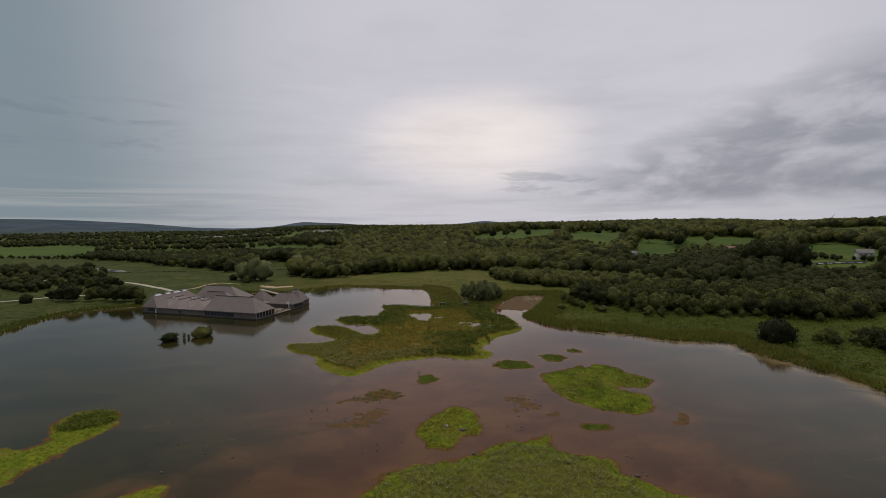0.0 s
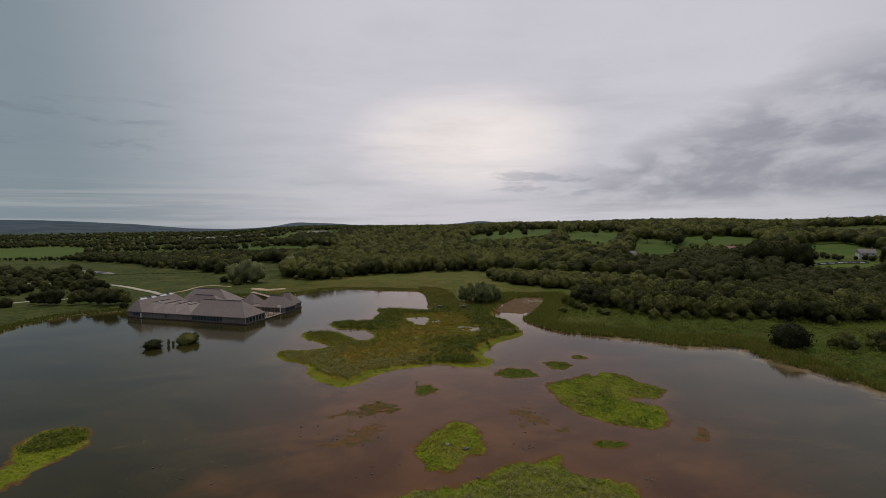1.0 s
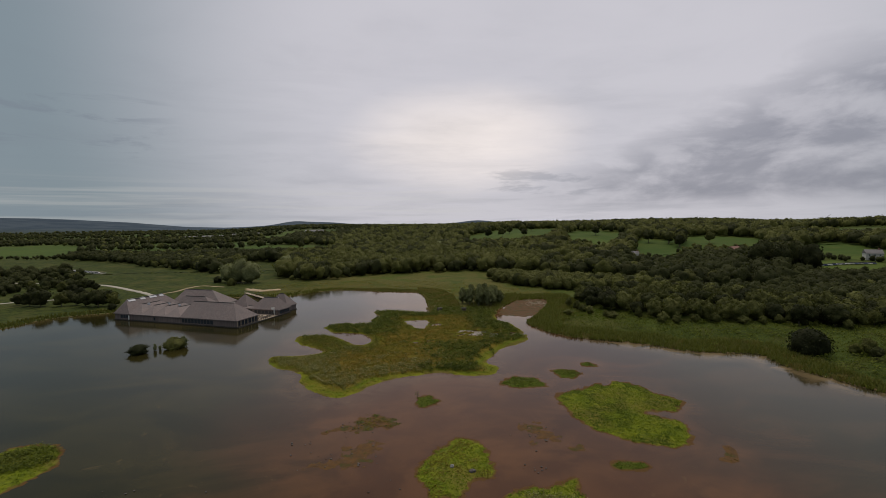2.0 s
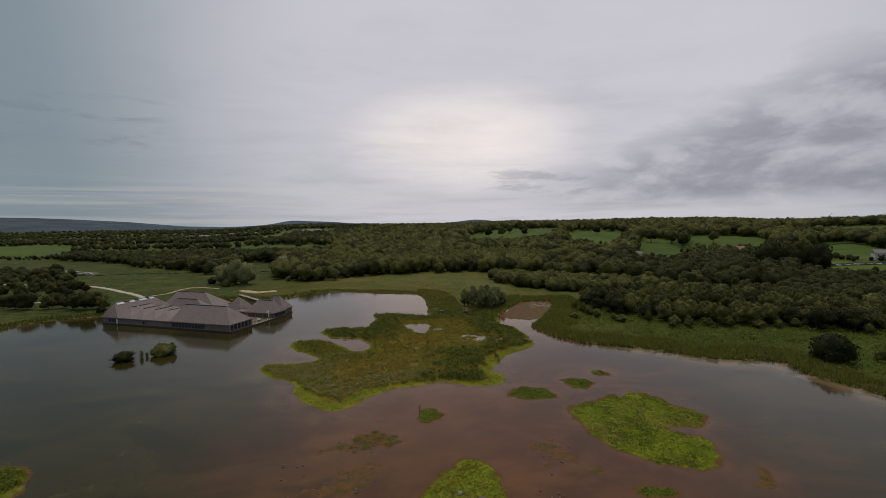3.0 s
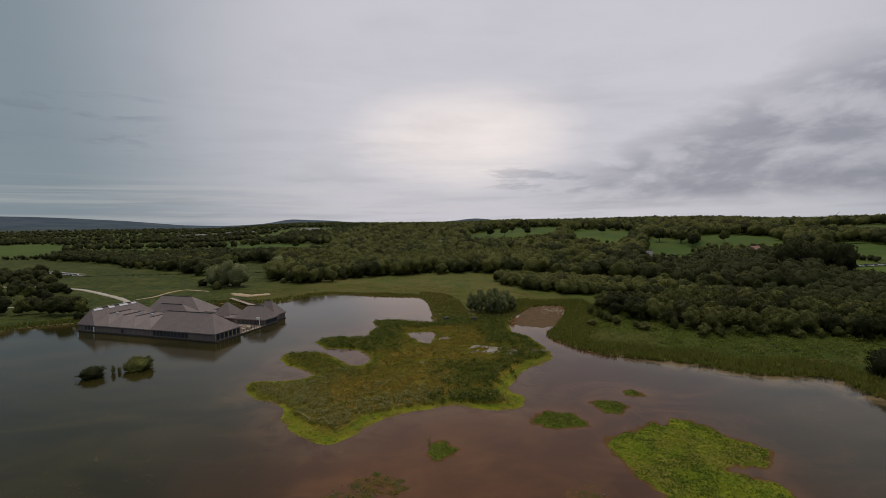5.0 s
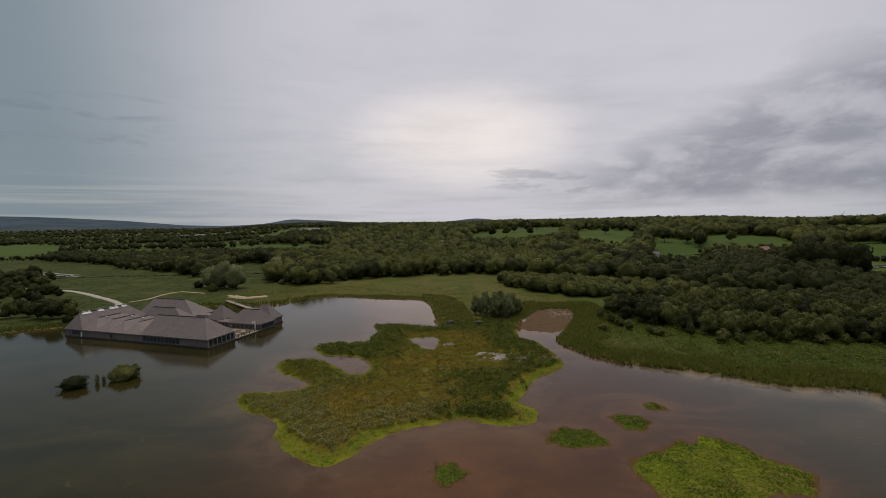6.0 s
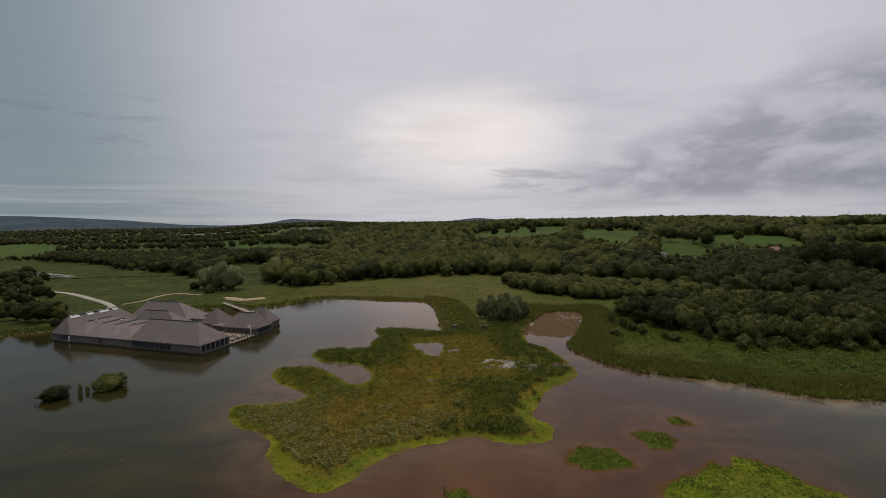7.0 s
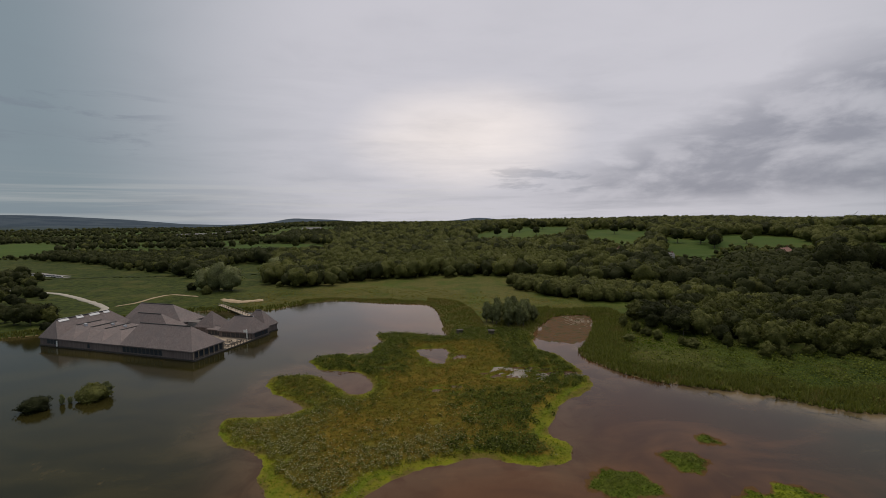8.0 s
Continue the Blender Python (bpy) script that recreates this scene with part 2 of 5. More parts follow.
def make_shakes():
    """Weathered oak shakes in courses that follow the slope."""
    m, n, g = material("oak_shakes")
    pos = g.outputs["Position"]
    sp = n.node("ShaderNodeSeparateXYZ", {0: pos})
    course = n.math("FRACT", n.math("MULTIPLY", sp.outputs[2], 4.5))
    shake = n.node("ShaderNodeTexVoronoi", {"Vector": n.vec("MULTIPLY", pos, (1.0, 1.0, 0.35)), "Scale": 4.5}).outputs["Color"]
    tone = n.node("ShaderNodeSeparateColor", {0: shake}).outputs[0]
    c = n.mix(tone, (0.152, 0.118, 0.114), (0.238, 0.188, 0.181))
    c = n.mix(n.math("MULTIPLY", n.step(n.noise(pos, 0.22, 4.0), 0.42, 0.7), 0.5), c, (0.150, 0.132, 0.134))
    c = n.mix(n.math("MULTIPLY", n.step(course, 0.85, 1.0), 0.45), c, (0.10, 0.085, 0.085))
    streak = n.noise(n.vec("MULTIPLY", pos, (1.0, 1.0, 0.08)), 1.4, 4.0, 0.6)
    c = n.mix(n.math("MULTIPLY", n.step(streak, 0.5, 0.75), 0.35), c, (0.30, 0.27, 0.265))
    finish(n, c, 0.85, n.math("ADD", course, n.math("MULTIPLY", tone, 0.6)), 0.05)
    return m


M["shakes"] = make_shakes()


def make_cladding():
    """Vertical boards, a little uneven in tone."""
    m, n, g = material("timber_cladding")
    pos = g.outputs["Position"]
    board = n.node("ShaderNodeTexVoronoi", {"Vector": n.vec("MULTIPLY", pos, (1.0, 1.0, 0.0)), "Scale": 3.0}).outputs["Color"]
    tone = n.node("ShaderNodeSeparateColor", {0: board}).outputs[0]
    c = n.mix(tone, (0.125, 0.094, 0.088), (0.20, 0.156, 0.146))
    c = n.mix(n.math("MULTIPLY", n.noise(pos, 0.5, 4.0), 0.5), c, (0.09, 0.075, 0.072))
    finish(n, c, 0.85, tone, 0.02)
    return m


M["cladding"] = make_cladding()


def make_water():
    """Murky shallow lake: brown over mud in the middle, greener where it is deeper."""
    m, n, g = material("lake_water")
    pos = g.outputs["Position"]
    sp = n.node("ShaderNodeSeparateXYZ", {0: pos})
    big = n.noise(pos, 0.012, 4.0, 0.5, 0.5)
    mid = n.noise(n.vec("MULTIPLY", pos, (0.7, 1.3, 1.0)), 0.05, 5.0, 0.6, 0.7)
    green = n.step(n.math("ADD", sp.outputs[0], n.math("MULTIPLY", n.math("SUBTRACT", big, 0.5), 110.0)), -2.0, -55.0)
    right = n.step(n.math("ADD", sp.outputs[0], n.math("MULTIPLY", n.math("SUBTRACT", big, 0.5), 80.0)), 38.0, 78.0)
    c = n.mix(n.step(big, 0.35, 0.65), (0.038, 0.0160, 0.0075), (0.080, 0.034, 0.015))
    c = n.mix(green, c, n.mix(n.step(mid, 0.35, 0.65), (0.018, 0.0165, 0.005), (0.034, 0.028, 0.008)))
    c = n.mix(right, c, n.mix(n.step(mid, 0.35, 0.65), (0.026, 0.024, 0.012), (0.040, 0.033, 0.017)))
    shoal = n.math("MULTIPLY", n.step(mid, 0.48, 0.68), n.math("SUBTRACT", n.math("SUBTRACT", 1.0, green), n.math("MULTIPLY", right, 0.85), True))
    c = n.mix(n.math("MULTIPLY", shoal, 0.75), c, (0.105, 0.046, 0.019))
    near_shore = n.node("ShaderNodeAttribute")
    near_shore.attribute_name = "shallow"
    silt = n.math("MULTIPLY", near_shore.outputs["Fac"], n.step(n.noise(pos, 0.12, 5.0, 0.6, 0.8), 0.32, 0.62))
    c = n.mix(n.math("MULTIPLY", silt, n.math("ADD", 0.14, n.math("MULTIPLY", right, 0.42))), c, (0.270, 0.190, 0.105))
    scum = n.math("MULTIPLY", n.step(n.noise(pos, 0.16, 6.0, 0.7, 1.5), 0.60, 0.72), n.step(n.noise(pos, 0.03, 2.0), 0.45, 0.6))
    c = n.mix(n.math("MULTIPLY", scum, 0.4), c, (0.125, 0.082, 0.030))
    halo = n.node("ShaderNodeAttribute")
    halo.attribute_name = "mud_halo"
    c = n.mix(n.math("MULTIPLY", halo.outputs["Fac"], n.step(n.noise(pos, 0.10, 5.0, 0.6, 0.6), 0.36, 0.64, 0.05, 0.5)), c, (0.130, 0.058, 0.022))
    weed = n.math("MULTIPLY", n.step(n.noise(n.vec("MULTIPLY", pos, (0.8, 1.5, 1.0)), 0.22, 7.0, 0.72, 1.2), 0.54, 0.68), n.math("MULTIPLY", right, n.step(n.noise(pos, 0.035, 2.0), 0.42, 0.56)))
    c = n.mix(n.math("MULTIPLY", weed, 0.35), c, (0.085, 0.066, 0.030))
    ripple = n.noise(n.vec("MULTIPLY", pos, (1.0, 1.6, 1.0)), 1.6, 3.0, 0.6)
    wind = n.step(n.noise(pos, 0.018, 3.0, 0.5, 0.6), 0.35, 0.62)
    b = n.node("ShaderNodeBump", {"Height": ripple, "Distance": n.math("ADD", 0.006, n.math("MULTIPLY", wind, 0.020)), "Strength": 0.5})
    p = n.node("ShaderNodeBsdfPrincipled", {"Base Color": c, "Roughness": n.math("ADD", 0.025, n.math("MULTIPLY", wind, 0.05)), "IOR": 1.21, "Specular Tint": (1.0, 0.88, 0.68, 1.0), "Normal": b.outputs[0]})
    n.node("ShaderNodeOutputMaterial", {0: p.outputs[0]})
    return m


M["water"] = make_water()


def make_ground():
    """Rough meadow and marsh; mud and sand at the water's edge; far hills tinted by haze."""
    m, n, g = material("ground_cover")
    pos = g.outputs["Position"]
    sp = n.node("ShaderNodeSeparateXYZ", {0: pos})
    a, b, d = n.noise(pos, 0.02, 4.0), n.noise(pos, 0.09, 5.0, 0.6), n.noise(pos, 0.9, 5.0, 0.65)
    c = n.mix(n.step(a, 0.35, 0.65), (0.042, 0.066, 0.009), (0.075, 0.100, 0.014))
    c = n.mix(n.math("MULTIPLY", n.step(b, 0.46, 0.66), 0.5), c, (0.115, 0.100, 0.026))
    strand = n.math("MULTIPLY", n.step(sp.outputs[2], 2.2, 0.8), n.step(n.noise(pos, 0.05, 4.0), 0.32, 0.55))
    strand = n.math("MULTIPLY", strand, n.math("MULTIPLY", n.step(sp.outputs[0], -125.0, -75.0), n.step(sp.outputs[0], 92.0, 66.0)))
    c = n.mix(n.math("MULTIPLY", strand, 0.8), c, (0.128, 0.106, 0.031))
    tussock = n.noise(pos, 0.33, 5.0, 0.65)
    c = n.mix(n.math("MULTIPLY", n.step(tussock, 0.50, 0.66), 0.45), c, (0.030, 0.048, 0.008))
    c = n.mix(n.math("MULTIPLY", n.step(d, 0.40, 0.7), 0.65), c, (0.044, 0.056, 0.012))
    # a darker, mottled meadow tone that takes over towards the west
    west_share = n.math("MULTIPLY", n.step(n.math("ADD", sp.outputs[0], n.math("MULTIPLY", a, 80.0)), 0.0, -80.0), 0.85)
    west_tone = n.mix(n.step(tussock, 0.36, 0.62), (0.058, 0.070, 0.013), (0.018, 0.028, 0.006))
    west_tone = n.mix(n.math("MULTIPLY", n.step(n.noise(pos, 0.045, 5.0, 0.6), 0.50, 0.64), 0.6), west_tone, (0.082, 0.078, 0.022))
    c = n.mix(west_share, c, west_tone)
    # Blue-grey distance haze painted into the base colour of the far hills
    far_haze = n.step(n.node("ShaderNodeVectorMath", {0: pos}, op="LENGTH").outputs["Value"], 2500.0, 3300.0)
    c = n.mix(far_haze, c, n.mix(n.step(n.noise(pos, 0.006, 5.0), 0.4, 0.6), (0.036, 0.054, 0.078), (0.058, 0.078, 0.100)))
    edge = n.step(n.math("ADD", sp.outputs[2], n.math("MULTIPLY", n.math("SUBTRACT", b, 0.5), 0.45)), 0.09, 0.0)
    spit = n.math("MULTIPLY", n.step(n.vec("DOT_PRODUCT", pos, (1.0, 0.0, 0.0)), 46.0, 43.0), n.math("MULTIPLY", n.step(sp.outputs[1], 222.0, 212.0), n.step(sp.outputs[0], -58.0, -50.0)))
    c = n.mix(n.math("MULTIPLY", spit, 0.85), c, n.mix(n.step(b, 0.4, 0.62), (0.135, 0.110, 0.010), (0.185, 0.122, 0.014)))
    lime = n.mix(n.step(n.noise(pos, 0.16, 4.0), 0.40, 0.62), (0.104, 0.128, 0.008), (0.150, 0.138, 0.012))
    fringe = n.step(n.math("ADD", sp.outputs[2], n.math("MULTIPLY", n.math("SUBTRACT", b, 0.5), 0.30)), 0.30, 0.13)
    c = n.mix(n.math("MULTIPLY", fringe, spit), c, lime)
    c = n.mix(edge, c, n.mix(spit, (0.175, 0.125, 0.060), n.mix(n.step(n.noise(pos, 0.13, 3.0), 0.42, 0.58), (0.120, 0.095, 0.020), (0.160, 0.165, 0.008))))
    c = n.mix(n.step(sp.outputs[2], 0.03, -0.06), c, (0.12, 0.080, 0.052))
    finish(n, c, 0.95, n.math("ADD", d, n.math("MULTIPLY", tussock, 1.5)), 0.3, matt=True)
    return m


def make_pasture():
    m, n, g = material("pasture")
    pos = g.outputs["Position"]
    cell = n.node("ShaderNodeTexVoronoi", {"Vector": pos, "Scale": 0.0052}).outputs["Color"]
    tone = n.node("ShaderNodeSeparateColor", {0: cell}).outputs[0]
    b, d = n.noise(pos, 0.05, 5.0, 0.6), n.noise(pos, 0.5, 4.0)
    c = n.mix(tone, (0.036, 0.068, 0.010), (0.070, 0.104, 0.016))
    c = n.mix(n.math("MULTIPLY", n.step(b, 0.42, 0.7), 0.5), c, (0.088, 0.100, 0.021))
    c = n.mix(n.math("MULTIPLY", n.step(d, 0.45, 0.7), 0.35), c, (0.045, 0.066, 0.014))
    finish(n, c, 0.95, d, 0.1, matt=True)
    return m


M["pasture"] = make_pasture()
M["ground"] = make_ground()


def make_turf(name="island_turf", rank=0.0):
    """Island turf: lime-green moss with rusty and olive patches; rank: how much dark grass."""
    m, n, g = material(name)
    pos = g.outputs["Position"]
    sp = n.node("ShaderNodeSeparateXYZ", {0: pos})
    a, b, d = n.noise(pos, 0.07, 4.0), n.noise(pos, 0.22, 5.0, 0.6), n.noise(pos, 1.6, 5.0, 0.65)
    c = n.mix(n.step(b, 0.38, 0.62), (0.105, 0.135, 0.007), (0.160, 0.180, 0.010))
    c = n.mix(n.math("MULTIPLY", n.step(a, 0.48, 0.66), 0.7), c, (0.165, 0.125, 0.030))
    c = n.mix(n.math("MULTIPLY", n.step(d, 0.42, 0.68), 0.55), c, (0.060, 0.078, 0.016))
    c = n.mix(rank, c, n.mix(n.step(d, 0.35, 0.65), (0.040, 0.062, 0.007), (0.080, 0.108, 0.012)))
    c = n.mix(n.step(n.math("ADD", sp.outputs[2], n.math("MULTIPLY", n.math("SUBTRACT", b, 0.5), 0.12)), 0.055, 0.01), c, (0.095, 0.050, 0.018))
    finish(n, c, 0.95, d, 0.1, matt=True)
    return m


M["turf"] = make_turf()
M["dark_turf"] = make_turf("rank_turf", 0.75)


def make_mud():
    m, n, g = material("wet_mud")
    pos = g.outputs["Position"]
    d = n.noise(pos, 0.8, 6.0, 0.65)
    c = n.mix(n.step(d, 0.35, 0.65), (0.066, 0.034, 0.012), (0.115, 0.060, 0.022))
    c = n.mix(n.step(n.noise(pos, 0.3, 4.0), 0.5, 0.65), c, (0.052, 0.044, 0.010))
    finish(n, c, n.step(d, 0.3, 0.7, 0.6, 0.9), d, 0.06, matt=True)
    return m


M["mud"] = make_mud()


# ---- geometry helpers ----
rng = np.random.default_rng(7)


def mesh_object(name, verts, faces, mats, slots=None, parent=None, smooth=False):
    """A mesh from arrays: faces is an (n, 3) or (n, 4) array."""
    me = bpy.data.meshes.new(name)
    verts, faces = np.asarray(verts, np.float32), np.asarray(faces, np.int32)
    k = faces.shape[1]
    me.vertices.add(len(verts))
    me.vertices.foreach_set("co", verts.ravel())
    me.loops.add(faces.size)
    me.loops.foreach_set("vertex_index", faces.ravel())
    me.polygons.add(len(faces))
    me.polygons.foreach_set("loop_start", np.arange(0, faces.size, k, dtype=np.int32))
    me.polygons.foreach_set("loop_total", np.full(len(faces), k, np.int32))
    for m in mats:
        me.materials.append(m)
    if slots is not None:
        me.polygons.foreach_set("material_index", np.asarray(slots, np.int32))
    if smooth:
        me.polygons.foreach_set("use_smooth", np.ones(len(faces), bool))
    me.update()
    me.validate()
    ob = new(name, me)
    ob.parent = parent
    return ob


def part(name, bm, mat, parent, label=""):
    """Links a bmesh as one mesh object under a thing or a part."""
    me = bpy.data.meshes.new(name)
    bm.to_mesh(me)
    bm.free()
    me.materials.append(mat)
    ob = new(name, me)
    ob.parent = parent
    if label:
        ob["label"] = label
    return ob


def box(x0, x1, y0, y1, z0, z1, bevel=0.0, bm=None):
    bm = bm or bmesh.new()
    vs = bmesh.ops.create_cube(bm, size=1.0)["verts"]
    bmesh.ops.transform(bm, verts=vs, matrix=Matrix.Translation(((x0 + x1) / 2, (y0 + y1) / 2, (z0 + z1) / 2)) @ Matrix.Diagonal((x1 - x0, y1 - y0, z1 - z0, 1)))
    if bevel:
        edges = {e for v in vs for e in v.link_edges}
        bmesh.ops.bevel(bm, geom=list(edges), offset=bevel, segments=1, affect="EDGES")
    return bm


def rod(a, b, r0, r1, sides=6, bm=None):
    bm = bm or bmesh.new()
    a, b = Vector(a), Vector(b)
    d = b - a
    m = Matrix.Translation((a + b) / 2) @ d.to_track_quat("Z", "Y").to_matrix().to_4x4()
    bmesh.ops.create_cone(bm, cap_ends=True, segments=sides, radius1=r0, radius2=r1, depth=d.length, matrix=m)
    return bm


def thing(name, m=None, **tags):
    ob = new(name)
    ob.empty_display_size = 0.3
    if m is not None:
        ob.matrix_basis = m
    return tagged(ob, **tags)


# ---- the lie of the land ----
def smooth(a, b, x):
    t = np.clip((np.asarray(x, float) - a) / (b - a), 0, 1)
    return t * t * (3 - 2 * t)


def wobble(x, y, size, seed=0.0):
    """Cheap smooth noise in -1..1 with features of about that size in metres."""
    x, y = np.asarray(x, float) / size * 3.1 + seed, np.asarray(y, float) / size * 3.1 - seed * 1.7
    return (np.sin(x + 1.3 * np.sin(0.71 * y + seed)) * np.cos(y * 0.93 + 1.1 * np.sin(0.83 * x)) + 0.5 * np.sin(2.17 * x - 1.31 * y + 2.0 * np.sin(0.6 * y)) + 0.35 * np.sin(3.3 * y + 2.7 * x * 0.6 + seed)) / 1.6


def rounded(points, steps=5):
    """A closed outline through the corner points, rounded off."""
    p = np.array(points, float)
    out = []
    n = len(p)
    for i in range(n):
        p0, p1, p2, p3 = p[i - 1], p[i], p[(i + 1) % n], p[(i + 2) % n]
        for k in range(steps):
            t = k / steps
            out.append(0.5 * (2 * p1 + (p2 - p0) * t + (2 * p0 - 5 * p1 + 4 * p2 - p3) * t * t + (3 * p1 - p0 - 3 * p2 + p3) * t ** 3))
    return np.array(out)


def inside_distance(px, py, outline):
    """Metres to the outline: positive inside, negative outside."""
    px, py = np.asarray(px, float), np.asarray(py, float)
    shape = px.shape
    px, py = px.ravel(), py.ravel()
    best = np.full(px.shape, 1e12)
    odd = np.zeros(px.shape, bool)
    for (ax, ay), (bx, by) in zip(outline, np.roll(outline, -1, 0)):
        dx, dy = bx - ax, by - ay
        t = np.clip(((px - ax) * dx + (py - ay) * dy) / (dx * dx + dy * dy + 1e-9), 0, 1)
        best = np.minimum(best, (px - ax - t * dx) ** 2 + (py - ay - t * dy) ** 2)
        if ay != by:
            odd ^= ((ay > py) != (by > py)) & (px < ax + (py - ay) / (by - ay) * dx)
    return np.where(odd, 1, -1).reshape(shape) * np.sqrt(best).reshape(shape)


LAKE = rounded([(-190, 160), (-164, 184), (-167, 204), (-162, 229), (-143, 239), (-134, 248), (-122, 268), (-100, 278), (-80, 275), (-67, 279), (-57, 292), (-41, 298), (-17, 288), (3, 281), (8, 269), (9.5, 243), (11, 220), (37, 212), (41, 220), (48, 233), (58, 247), (72, 246), (66, 226), (56, 207), (49, 195), (50, 184), (57, 170), (68, 163), (80, 156), (88, 148), (96, 144.5), (107, 142.5), (107.5, 136), (106.5, 128), (109.5, 120), (112, 112), (114, 102), (113, 88), (112, 60), (125, 20), (130, -80), (50, -150), (-100, -140), (-190, -60), (-215, 40), (-215, 110)])
SPIT = rounded([(14, 232), (9, 220), (-3, 226), (-14.5, 227), (-15.6, 220), (-13, 215), (-16, 208), (-16.5, 200.5), (-29.5, 200.5), (-33.5, 194.5), (-28, 186), (-21, 184.5), (-14.6, 178), (-13.5, 169), (-18, 168), (-28, 181), (-38, 183), (-41, 179), (-39, 172), (-34.5, 167), (-28, 160), (-33, 156), (-43.5, 156), (-39, 145), (-30.5, 139), (-28, 130), (-23.5, 124), (-17.5, 119), (-12, 121.5), (-7, 129), (4, 133.7), (11, 134), (17.5, 131), (24, 132), (26.4, 138), (24, 142.6), (26.5, 149), (32, 157.5), (42.5, 167), (43.5, 175), (42, 193), (38, 201), (38, 224)])
POND = rounded([(-1.4, 203), (3, 204), (8, 202), (7, 190.5), (3.7, 189), (1, 196)])


def relief(x, y):
    """The hills beyond the lake."""
    r, az = np.hypot(x, y), np.degrees(np.arctan2(x, np.maximum(y, 1)))
    s = 0.62 * x + 0.78 * y
    right = smooth(-6, 14, az)
    h = (25.5 - 1.5 * smooth(19, 26, az)) * smooth(260, 820, s) * right
    h = h + 20 * smooth(500, 1700, y) * smooth(-24, -12, az) * (1 - right)
    h = h + 1.5 * (1 + np.sin(x / 170 + 1) * np.sin(y / 230)) * smooth(300, 800, r)
    # the ridge dips in places and falls away behind
    h = h - (4.5 * np.exp(-((az - 40) / 4.0) ** 2) + 2.5 * np.exp(-((az - 18) / 5.0) ** 2)) * smooth(550, 900, r)
    h = h - 13 * smooth(1150, 1900, r) * right - 8 * smooth(1900, 2800, r) * smooth(-9, -4, az) * (1 - right)
    far = smooth(2600, 4200, r)
    fell = 62 * smooth(-22.5, -31, az) + 38 * smooth(-31, -38, az)
    knoll = 30 * np.exp(-((az + 14) / 2.0) ** 2) + 22 * np.exp(-((az + 10.5) / 3.0) ** 2) + 28 * np.exp(-((az - 8.2) / 2.6) ** 2) + 32 * np.exp(-((az - 28.4) / 2.0) ** 2)
    return h + far * (fell + knoll)


def land_inside(x, y):
    """Metres from the shore: positive on land."""
    land = np.maximum(-inside_distance(x, y, LAKE), inside_distance(x, y, SPIT))
    land = np.minimum(land, -inside_distance(x, y, POND))
    return land + 0.55 * wobble(x, y, 9.0) + 0.3 * wobble(x, y, 3.6, 2.0)


def on_spit(x, y):
    return inside_distance(x, y, SPIT) > np.maximum(-inside_distance(x, y, LAKE), -3)


def elevation(x, y):
    x, y = np.asarray(x, float), np.asarray(y, float)
    d = land_inside(x, y)
    spit = smooth(-2, 2, inside_distance(x, y, SPIT))
    shelf = np.where(d > 0, 0.04 * np.minimum(d, 3) + 0.30 * smooth(1, 9, d) + (1 - spit) * 0.6 * smooth(6, 30, d), np.maximum(0.11 * d, -1.6))
    lumps = 0.10 * wobble(x, y, 5.0, 4.0) * smooth(1, 6, d) + 0.5 * wobble(x, y, 60.0, 5.0) * smooth(20, 80, d) * (1 - spit)
    # shallow scrapes that hold water on the spit
    scrape = np.exp(-(((x - 27 + 0.35 * (y - 178)) / 9) ** 2 + ((y - 178) / 5.0) ** 2)) + 0.7 * np.exp(-(((x - 13) / 2.2) ** 2 + ((y - 193.5) / 3) ** 2)) + 0.6 * np.exp(-(((x - 6) / 4) ** 2 + ((y - 168) / 3) ** 2)) + 0.6 * np.exp(-(((x + 12) / 4) ** 2 + ((y - 188) / 2.5) ** 2))
    scrape = scrape * smooth(-0.15, 0.3, wobble(x * 0.6 + y * 0.3, y * 1.7 - x * 0.5, 5.5, 8.0))
    h = shelf + lumps - 2.0 * scrape * spit
    return h + relief(x, y) * smooth(20, 160, d)


def stretch(stops):
    """Grid lines: (start, end, step) runs."""
    return np.unique(np.concatenate([np.arange(a, b, s) for a, b, s in stops]).round(3))


def grid_mesh(xs, ys, height):
    gx, gy = np.meshgrid(xs, ys)
    gz = height(gx, gy)
    nx, ny = len(xs), len(ys)
    i = np.arange(nx * ny).reshape(ny, nx)
    quads = np.stack([i[:-1, :-1], i[:-1, 1:], i[1:, 1:], i[1:, :-1]], -1).reshape(-1, 4)
    return np.stack([gx, gy, gz], -1).reshape(-1, 3), quads


far_lines = [*np.arange(410.0, 1000, 15), 1030, 1080, 1150, 1230, 1310, 1400, 1600, 1830, 2100, 2400, 2750, 3100, 3400, 3650, 3900, 4150, 4400, 4700]
xs = np.concatenate([-np.array(far_lines)[::-1], stretch([(-400, -225, 9), (-225, -48, 2.2), (-48, 112, 1.1), (112, 220, 3.5), (220, 400, 9)]), far_lines])
ys = np.concatenate([-np.array(far_lines)[::-4], stretch([(-400, 60, 12), (60, 112, 4), (112, 305, 1.1), (305, 420, 5)]), far_lines])
